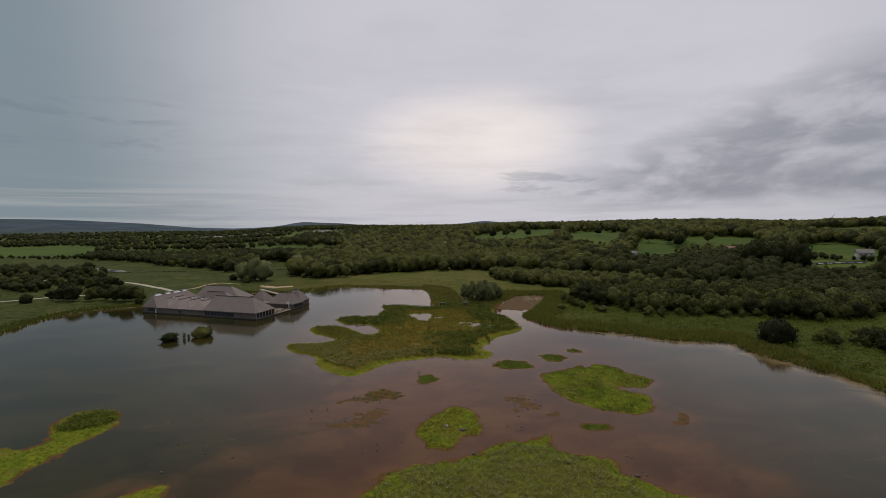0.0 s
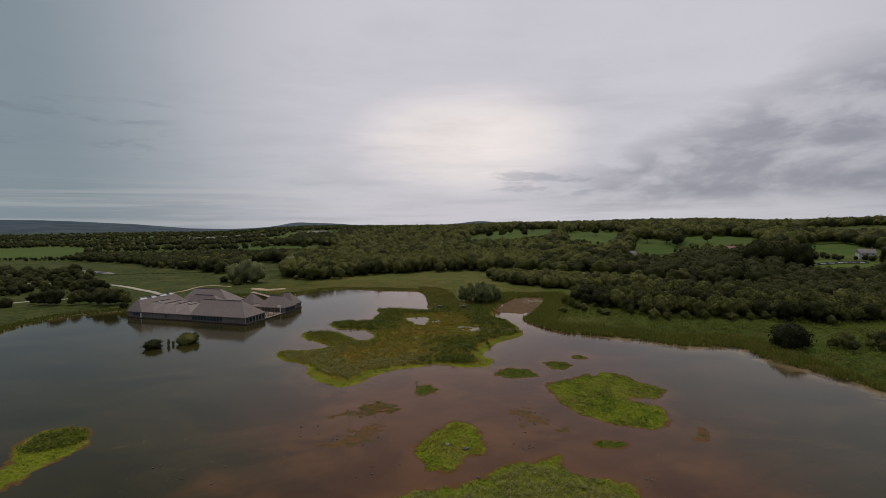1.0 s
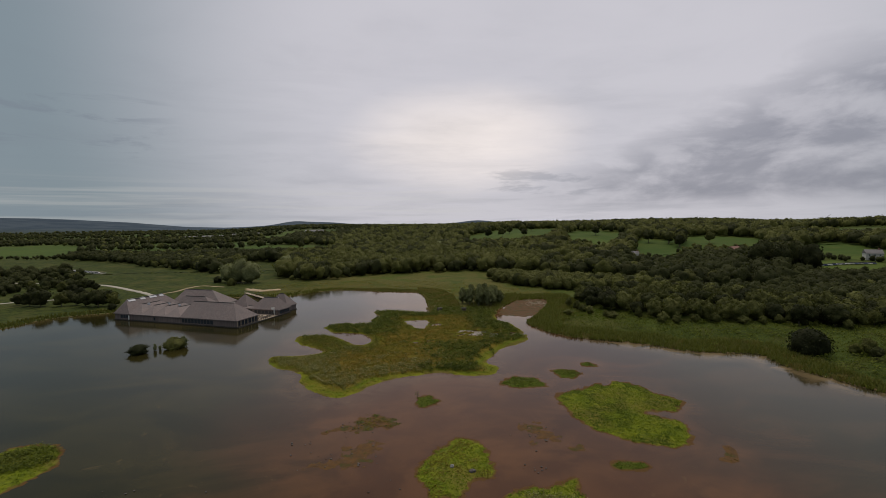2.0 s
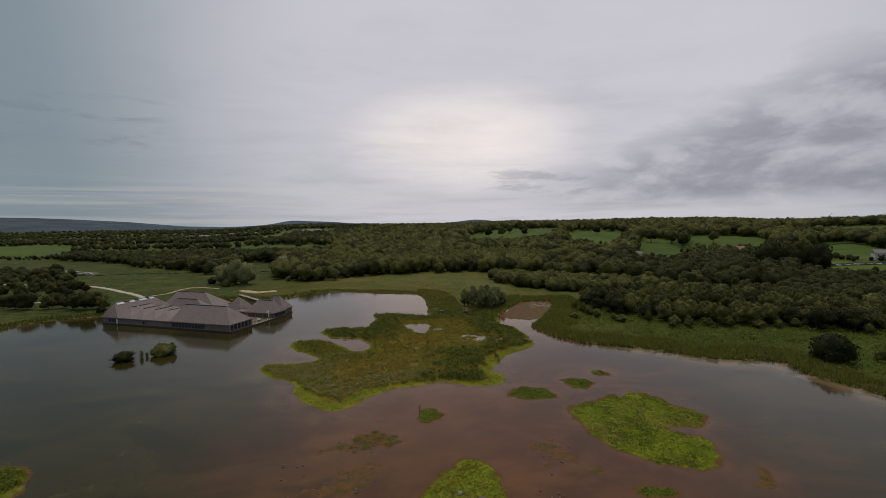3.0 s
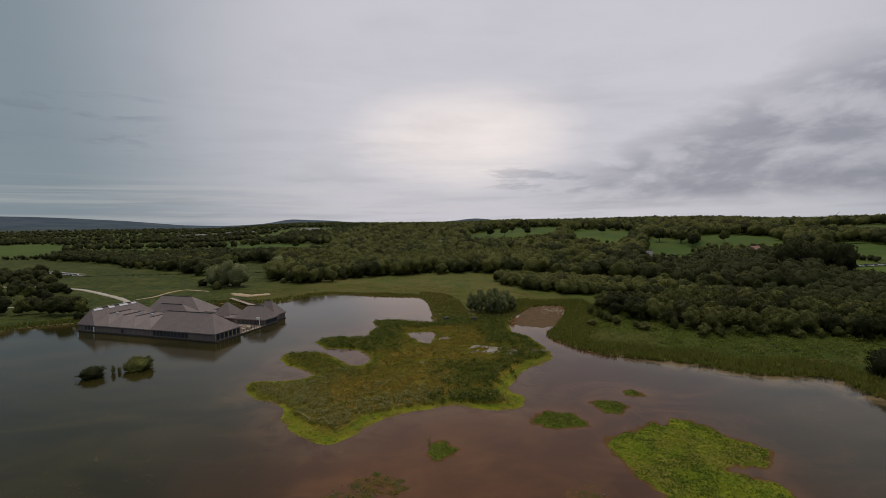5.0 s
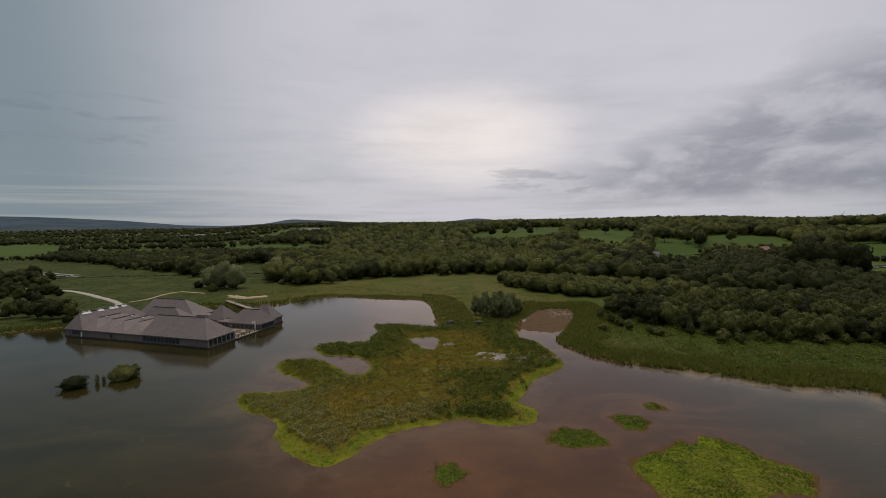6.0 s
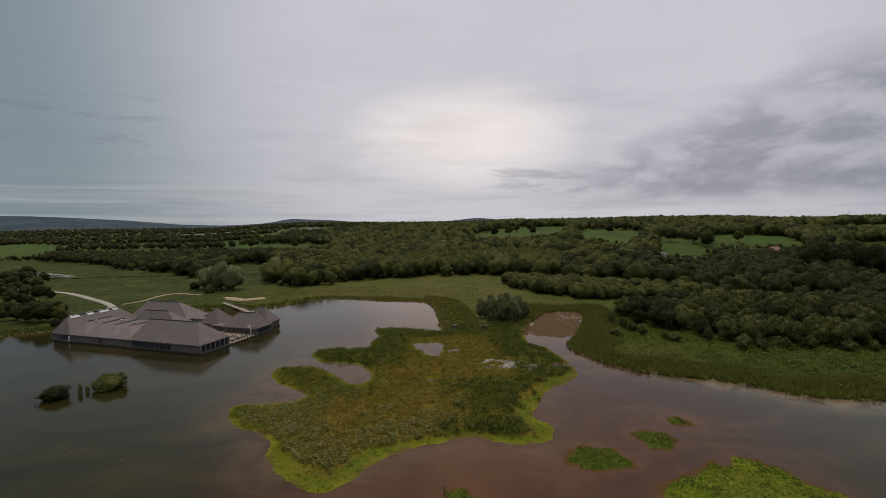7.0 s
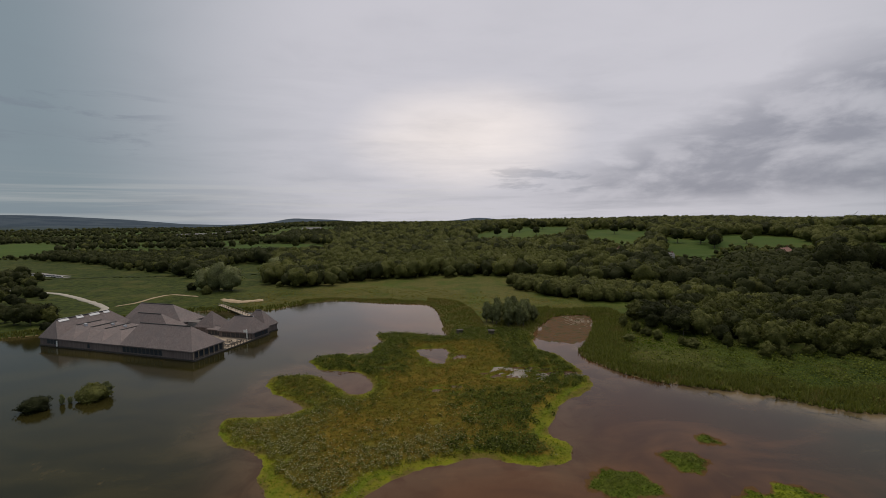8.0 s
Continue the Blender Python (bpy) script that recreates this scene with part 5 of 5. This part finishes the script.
def house(label, u0, u1, v0, v1, ze, ridge, zr, windows=(), hang=0.4, z0=0.44):
    root = thing("timber_hall", SITE, label=label, category="building", group="halls on the pontoon")
    t = 0.25
    part("wall", box(u0, u1, v0, v0 + t, z0, ze - 0.05), M["cladding"], root)
    part("wall", box(u0, u1, v1 - t, v1, z0, ze - 0.05), M["cladding"], root)
    part("wall", box(u0, u0 + t, v0 + t, v1 - t, z0, ze - 0.05), M["cladding"], root)
    part("wall", box(u1 - t, u1, v0 + t, v1 - t, z0, ze - 0.05), M["cladding"], root)
    part("roof", hip_roof(u0, u1, v0, v1, ze, ridge, zr, hang), M["shakes"], root, "grey weathered oak shake roof")
    (ua, va), (ub, vb) = ridge
    if abs(ua - ub) + abs(va - vb) > 1.5:
        wu, wv = (0, 0.24) if abs(ua - ub) >= abs(va - vb) else (0.36, 0)
        part("ridge_cap", box(min(ua, ub) - wu, max(ua, ub) + wu, min(va, vb) - wv, max(va, vb) + wv, zr - 0.25, zr + 0.08, 0.03), M["lead"], root, "dark lead ridge capping")
    # windows: side, start, end, sill, head, panes
    for side, a, b, zs, zh, n in windows:
        wide = (b - a) / n
        for k in range(n):
            c0, c1 = a + k * wide, a + (k + 1) * wide
            if side == "front":
                win = part("window", box(c0 + 0.04, c1 - 0.04, v0 - 0.07, v0 - 0.002, zs, zh), M["timber"], root)
                part("pane", box(c0 + 0.16, c1 - 0.16, v0 - 0.10, v0 - 0.074, zs + 0.12, zh - 0.12), M["glass"], win)
            else:
                win = part("window", box(u1 + 0.002, u1 + 0.07, c0 + 0.04, c1 - 0.04, zs, zh), M["dark_timber"], root)
                part("pane", box(u1 + 0.074, u1 + 0.10, c0 + 0.16, c1 - 0.16, zs + 0.12, zh - 0.12), M["glass"], win)
    return root


pontoon = thing("pontoon", SITE, label="dark concrete pontoon floating on the lake", category="pontoon")
part("hull", box(0.0, 68.5, 0.25, 34.3, -0.6, 0.42, 0.05), M["concrete"], pontoon)
part("hull", box(0.0, 66.5, 34.31, 41.6, -0.6, 0.42, 0.05), M["concrete"], pontoon)
for k in range(13):
    part("deck_board", box(43.5, 68.4, 13.3 + k, 14.26 + k, 0.42, 0.50), M["deck"], pontoon)
part("walkway", box(32.0, 45, 17.5, 29, 0.42, 0.48), M["deck"], pontoon)

main = house("large timber hall with a steep grey shake roof", 38.4, 67.4, 0.3, 12.6, 3.05, ((39.6, 6.5), (60.8, 6.5)), 9.0,
             [("front", 38.9, 55.6, 0.75, 2.6, 10), ("right", 1.2, 12.0, 0.75, 2.6, 6)])
for k in range(7):
    part("post", box(67.56, 67.76, 0.3 + 2.0 * k, 0.5 + 2.0 * k, 0.42, 2.78), M["deck"], main, "pale timber post")
steps = [(0.2, 9.0, 3.3, 8.4, 3.8, 22.5, 27.5), (9.0, 16.4, 9.8, 6.5, 6.2, 15.0, 21.0), (16.4, 22.8, 16.9, 6.2, 6.2, 15.0, 20.0), (22.8, 29.6, 23.3, 6.0, 6.4, 15.5, 21.0), (29.6, 38.2, 30.2, 5.9, 6.6, 15.5, 19.0)]
halls = []
for k, (u0, u1, ur, zr, va, vb, v1) in enumerate(steps):
    halls.append(house("stepped timber hall with a grey shake roof" if k else "long timber hall with skylights along its ridge", u0, u1, 0.5, v1, 2.9, ((max(ur, u0 - 0.1), va), (max(ur, u0 - 0.1), vb)), zr,
                       [("front", 3.6, 8.6, 0.9, 2.5, 3)] if k == 0 else ([("front", 22.9, 24.2, 0.7, 2.2, 1)] if k == 3 else []), 0.35))
for a, b in ((4.2, 7.6), (10.2, 12.6), (14.8, 18.4), (20.0, 22.2)):
    bm = box(0.15, 1.35, a, b, 0.0, 0.14, 0.03)
    bmesh.ops.transform(bm, verts=bm.verts, matrix=pose(3.3, 0, 8.42, 0, 41, 0))
    part("skylight", bm, M["skylight"], halls[0], "pale glazed rooflight")
    bm = box(-1.1, 0.1, a, b, 0.0, 0.12, 0.03)
    bmesh.ops.transform(bm, verts=bm.verts, matrix=pose(3.3, 0, 8.44, 0, -55, 0))
    part("skylight", bm, M["skylight"], halls[0], "pale glazed rooflight")
part("downpipe", box(9.0, 9.35, -0.15, 0.15, 0.42, 2.3), M["white"], halls[0], "white pipe")
for hall, (a, b, z) in ((halls[1], (10.6, 8.0, 6.45)), (halls[2], (17.6, 12.5, 6.0)), (halls[3], (24.2, 12.0, 5.8))):
    part("vent_cowl", box(a, a + 0.9, b, b + 0.9, z - 0.9, z + 0.12, 0.08), M["skylight"], hall, "pale roof cowl")
rear = house("big timber hall with a steep shake roof behind the others", 0.8, 30.5, 30.6, 41.6, 3.0, ((3.6, 36), (20.6, 36)), 8.8)
middle = house("timber hall between the front and rear roofs", 12.0, 34.0, 22.0, 29.4, 2.7, ((15.0, 25.4), (26.6, 25.4)), 7.4)
hut = house("small square timber hut with a pyramid roof", 40.6, 49.0, 27.6, 36.0, 2.9, ((44.6, 31.2), (45.2, 31.2)), 8.2)
cafe = house("timber hall with a shake roof beside the terrace", 53.5, 68.2, 25.3, 34.0, 2.75, ((57.2, 29.8), (64.9, 29.8)), 7.6, [("front", 55.0, 66.8, 0.7, 2.3, 6), ("right", 26.4, 33.4, 0.8, 2.3, 4)])
part("gutter", box(64.8, 65.0, 30.0, 30.3, 6.6, 7.7), M["skylight"], cafe, "bright flashing")
annex = house("timber hall with a steep shake roof at the pontoon's corner", 55.6, 66.2, 34.6, 41.4, 2.75, ((59.6, 38.0), (62.0, 38.0)), 8.2)
link = house("low timber passage with a flat shake roof", 47.0, 53.4, 26.6, 31.0, 2.6, ((49.0, 28.8), (51.5, 28.8)), 3.4, [("front", 47.4, 53.2, 0.7, 2.2, 4)], 0.4)

unit = thing("roof_unit", SITE, label="grey metal plant box behind the halls", category="plant unit")
part("casing", box(33.0, 39.5, 31.2, 35.2, 0.42, 3.3, 0.08), M["steel"], unit)
part("lid", box(32.8, 39.7, 31.0, 35.4, 3.3, 3.5, 0.05), M["timber"], unit)

sign = thing("white_post", SITE, label="white painted post on the terrace", category="post")
part("shaft", box(66.5, 66.8, 24.3, 24.6, 0.45, 4.1, 0.03), M["white"], sign)
part("board", box(65.3, 66.5, 24.35, 24.55, 3.0, 3.9, 0.02), M["white"], sign)

rail = thing("railing", SITE, label="dark timber railing along the terrace edge", category="railing")
for k in range(9):
    part("post", box(68.3, 68.42, 13.6 + 1.4 * k, 13.72 + 1.4 * k, 0.42, 1.5), M["dark_timber"], rail)
part("handrail", box(68.26, 68.46, 13.5, 25.2, 1.5, 1.58), M["dark_timber"], rail)
part("midrail", box(68.33, 68.39, 13.5, 25.2, 0.95, 1.02), M["dark_timber"], rail)


def picnic_table(u, v, turn):
    root = thing("picnic_table", SITE @ pose(u, v, 0.5, 0, 0, turn), label="dark wooden picnic table on the terrace", category="table", group="tables on the terrace")
    part("tabletop", box(-0.95, 0.95, -0.4, 0.4, 0.70, 0.76, 0.01), M["dark_timber"], root)
    for s in (-1, 1):
        part("bench", box(-0.95, 0.95, s * 0.78 - 0.14, s * 0.78 + 0.14, 0.42, 0.47, 0.01), M["dark_timber"], root)
        part("frame", box(s * 0.7 - 0.04, s * 0.7 + 0.04, -0.8, 0.8, 0.3, 0.42), M["dark_timber"], root)
        for q2 in (-1, 1):
            part("leg", rod((s * 0.7, q2 * 0.7, 0), (s * 0.7, q2 * 0.25, 0.7), 0.05, 0.05, 4), M["dark_timber"], root)
    return root


for u, v, a in ((66.2, 15.2, 12), (66.4, 18.2, -8), (66.0, 21.4, 20), (63.0, 16.6, 80), (62.6, 20.2, 5)):
    picnic_table(u, v, a)

gangway = thing("gangway", pose(-97.3, 290.4, 0.0, 0, 0, math.degrees(math.atan2(-48.9, 39.8))), label="brown timber boardwalk from the shore to the pontoon", category="bridge")
part("deck", box(0.0, 63.0, -1.2, 1.2, 0.85, 1.0), M["deck"], gangway)
for s in (-1.2, 1.1):
    part("handrail", box(0.3, 62.7, s, s + 0.1, 1.9, 2.0), M["timber"], gangway)
    for k in range(22):
        part("post", box(0.4 + 2.95 * k, 0.52 + 2.95 * k, s, s + 0.1, -0.6, 1.9), M["timber"], gangway)


# ---- small things round the lake ----
def boulder(x, y, z, size, mat, label, seed):
    bm = bmesh.new()
    bmesh.ops.create_icosphere(bm, subdivisions=2, radius=1.0)
    for vert in bm.verts:
        n = noise.noise(vert.co * 1.3 + Vector((seed, 0, 0)))
        vert.co = Vector((vert.co.x * size[0], vert.co.y * size[1], vert.co.z * size[2])) * (1 + 0.35 * n)
    ob = part("boulder", bm, M[mat], None)
    ob.location = (x, y, z)
    return tagged(ob, label, "rock")


lvl = ISLANDS["round"][1]


def on(level, x, y):
    return float(level(np.array([x]), np.array([y]))[0])


boulder(8.1, 84.6, on(lvl, 8.1, 84.6) + 0.16, (0.38, 0.3, 0.34), "stone", "pale grey boulder on mossy grass", 1)
boulder(11.4, 83.2, on(lvl, 11.4, 83.2) + 0.14, (0.62, 0.36, 0.34), "dark_stone", "dark grey boulder on mossy grass", 4)
boulder(38.4, 64.6, 0.1, (0.5, 0.3, 0.25), "dark_stone", "dark stone at an islet's rim", 7)
boulder(12.4, 74.0, 0.08, (0.35, 0.25, 0.2), "dark_stone", "dark stone at an islet's rim", 9)

# loose stones in the shallows: centre, spread, count
r8 = random.Random(8)
pebbles = []
for k in range(4):
    bm = bmesh.new()
    bmesh.ops.create_icosphere(bm, subdivisions=1, radius=1.0)
    for vert in bm.verts:
        vert.co *= 1 + 0.4 * noise.noise(vert.co * 1.2 + Vector((3.0 * k, 0, 0)))
    data = bpy.data.meshes.new("stone")
    bm.to_mesh(data)
    bm.free()
    data.materials.append(M["dark_stone" if k else "dead_wood"])
    pebbles.append(data)
for cx, cy, sx, sy, count in ((-9, 103, 7, 3.5, 22), (-10, 90, 7, 3.5, 20), (-20, 96, 6, 6, 10), (26, 96, 4, 5, 12), (22, 84, 3, 2, 8), (-2, 76, 8, 6, 7), (5, 115, 4, 3, 6), (38, 66, 4, 6, 6), (-38, 78, 14, 10, 10)):
    for _ in range(count):
        s = r8.uniform(0.08, 0.2)
        ob = new("stone", pebbles[r8.randrange(4)])
        ob.matrix_basis = Matrix.LocRotScale((r8.gauss(cx, sx * 0.5), r8.gauss(cy, sy * 0.5), 0.02 + s * 0.2), Euler((0, 0, r8.uniform(0, 6))), (s * 1.4, s, s * 0.7))
        tagged(ob, "small dark wet stone lying in shallow water", "stone", "stones in the shallows")

shrub = thing("bare_shrub", pose(2.6, 116.3, 0.05), label="bare leggy shrub on a tiny islet", category="shrub")
part("stem", rod((0, 0, 0), (0.1, 0, 1.6), 0.05, 0.02, 5), M["dead_wood"], shrub)
r5 = random.Random(5)
for k in range(9):
    a, z = k * 2.4, 0.5 + 0.12 * k
    part("twig", rod((0.03, 0, z), (math.cos(a) * 0.5, math.sin(a) * 0.5, z + r5.uniform(0.3, 0.7)), 0.025, 0.008, 4), M["dead_wood"], shrub)
tops = np.array([[2.6 + 0.4 * math.cos(k * 2.4), 116.3 + 0.4 * math.sin(k * 2.4), 1.0 + 0.1 * k] for k in range(10)])
v, q = leaf_quads(tops, np.tile([0, 0, 1.0], (10, 1)), 0.2, np.random.default_rng(3))
mesh_object("leaves", np.linalg.inv(np.array(shrub.matrix_basis))[:3, 3] + v, q, [M["weeds"]], parent=shrub)

tangle = thing("dead_reeds", pose(64, 236, 0.02), label="pale dead reed stems lying on the mud flat", category="driftwood")
for k in range(70):
    a, l = r5.uniform(0, 3.14), r5.uniform(0.8, 2.6)
    sx, sy = r5.gauss(0, 3.4), r5.gauss(0, 3.6)
    part("stem", rod((sx, sy, 0.03), (sx + l * math.cos(a), sy + l * math.sin(a), r5.uniform(0.06, 0.5)), 0.06, 0.04, 4), M["straw"], tangle)


def hide(x, y, turn, label):
    z = float(elevation(np.array([x]), np.array([y]))[0])
    root = thing("bird_hide", pose(x, y, z, 0, 0, turn), label=label, category="hut")
    part("wall", box(-1.0, 1.0, -0.7, 0.7, -0.3, 1.4), M["bark"], root)
    part("roof", box(-1.2, 1.2, -0.9, 0.9, 1.4, 1.5, 0.03), M["dead_wood"], root)
    part("hatch", box(-0.8, 0.8, -0.75, -0.703, 0.75, 1.05), M["dark_timber"], root)


hide(14.5, 222, 20, "small timber bird hide by the reeds")
hide(25.5, 219, -10, "small timber bird hide by the reeds")


# ---- houses and cars on the slope ----
def cottage(x, y, w2, d2, eave, ridge, turn, wall_mat, roof_mat, label):
    z = float(elevation(np.array([x]), np.array([y]))[0]) - 0.3
    root = thing("house", pose(x, y, z, 0, 0, turn), label=label, category="house", group="houses on the hillside")
    part("wall", box(-w2, w2, -d2, d2, 0, eave), M[wall_mat], root)
    bm = bmesh.new()
    a = [bm.verts.new(p) for p in ((-w2 - 0.3, -d2 - 0.4, eave), (w2 + 0.3, -d2 - 0.4, eave), (w2 + 0.3, 0, ridge), (-w2 - 0.3, 0, ridge), (w2 + 0.3, d2 + 0.4, eave), (-w2 - 0.3, d2 + 0.4, eave))]
    for f in ((0, 1, 2, 3), (3, 2, 4, 5), (1, 4, 2), (0, 3, 5), (0, 5, 4, 1)):
        bm.faces.new([a[i] for i in f])
    roof = part("roof", bm, M[roof_mat], root)
    part("chimney", box(w2 * 0.6, w2 * 0.6 + 0.7, -0.35, 0.35, ridge - 0.8, ridge + 1.1), M["brick"], roof)
    for zs in (0.9, 3.4):
        if zs + 1.3 < eave:
            for k in range(3):
                c = (k - 1) * w2 * 0.62
                win = part("window", box(c - 0.6, c + 0.6, -d2 - 0.06, -d2 - 0.002, zs, zs + 1.2), M["white"], root)
                part("pane", box(c - 0.48, c + 0.48, -d2 - 0.09, -d2 - 0.062, zs + 0.1, zs + 1.1), M["glass"], win)


cottage(276, 384, 6, 4, 5.4, 8.6, 25, "brick", "clay", "red brick house among trees on the hillside")
cottage(198, 404, 3.5, 3, 4.2, 6.4, -15, "render", "slate", "pale rendered house in front of the wood")
cottage(164, 424, 5, 3.5, 6.0, 9.0, 10, "brick", "clay", "red-tiled house showing above the trees")
cottage(336, 296, 4.5, 3.2, 4.2, 6.6, -40, "render", "slate", "white rendered house by the field")
cottage(350, 306, 4.5, 3.2, 4.2, 6.6, -35, "render", "slate", "white rendered house by the field")
cottage(345, 330, 5, 4, 5.2, 8.0, -30, "render", "slate", "white rendered house by the field")
cottage(352, 585, 6, 4, 5.2, 8.4, 5, "render", "slate", "white farmhouse on the ridge")
cottage(-238, 1180, 22, 10, 7, 10, 0, "render", "slate", "long white farm building far off")
for k in range(5):
    cottage(-560 + 38 * k, 1240 + 12 * (k % 2), 17, 9, 6, 8.5, 8, "render", "slate", "long pale farm shed far off on the plain")


def car_model(mat, label, name="car"):
    root = thing(name, pose(0, 0, -40), label=label, category="car")
    bm = box(-2.1, 2.1, -0.86, 0.86, 0.3, 0.85, 0.12)
    body = part("body", bm, M[mat], root)
    bm = box(-1.3, 1.0, -0.74, 0.74, 0.85, 1.42, 0.14)
    part("cabin", bm, M["glass"], root)
    for sx in (-1.3, 1.3):
        for sy in (-0.8, 0.8):
            bm = rod((sx, sy - 0.1, 0.32), (sx, sy + 0.1, 0.32), 0.32, 0.32, 12)
            part("wheel", bm, M["rubber"], root)
    return root


cars = [car_model("white", "white car parked beside others"), car_model("steel", "silver grey car parked beside others"), car_model("blue_paint", "dark blue car parked beside others")]
for k in range(16):
    cx, cy = 283 + 2.9 * k, 318 - 0.4 * k
    z = float(elevation(np.array([cx]), np.array([cy]))[0])
    c = copy_thing(cars[(k * 7 + k // 3) % 3], pose(cx, cy, z, 0, 0, 80))
    tagged(c, group="cars parked by the field")
for k in range(14):
    cx, cy = -318 + 4.0 * k, 449 - 2.2 * k
    z = float(elevation(np.array([cx]), np.array([cy]))[0]) + 0.1
    c = copy_thing(cars[(k * 5 + k // 4) % 2], pose(cx, cy, z, 0, 0, 60))
    tagged(c, group="cars in the car park")
for c in cars:
    for o in (c, *c.children_recursive):
        bpy.data.objects.remove(o)

shed = thing("blue_shed", pose(285, 324, float(elevation(np.array([285.0]), np.array([324.0]))[0]), 0, 0, -6), label="long low blue shed beside the field", category="shed")
part("wall", box(-9, 9, -3, 3, -0.3, 3.0), M["blue_paint"], shed)
part("roof", box(-9.4, 9.4, -3.4, 3.4, 3.0, 3.25, 0.05), M["slate"], shed)

mz = float(elevation(np.array([768.0]), np.array([815.0]))[0])
mast = thing("crane", pose(768, 815, mz), label="thin crane with a slanting jib on the ridge", category="crane")
part("tower", rod((0, 0, -1), (0, 0, 15), 0.8, 0.6, 4), M["steel"], mast)
part("jib", rod((-2, 0, 13), (8, 0, 21), 0.7, 0.35, 4), M["steel"], mast)
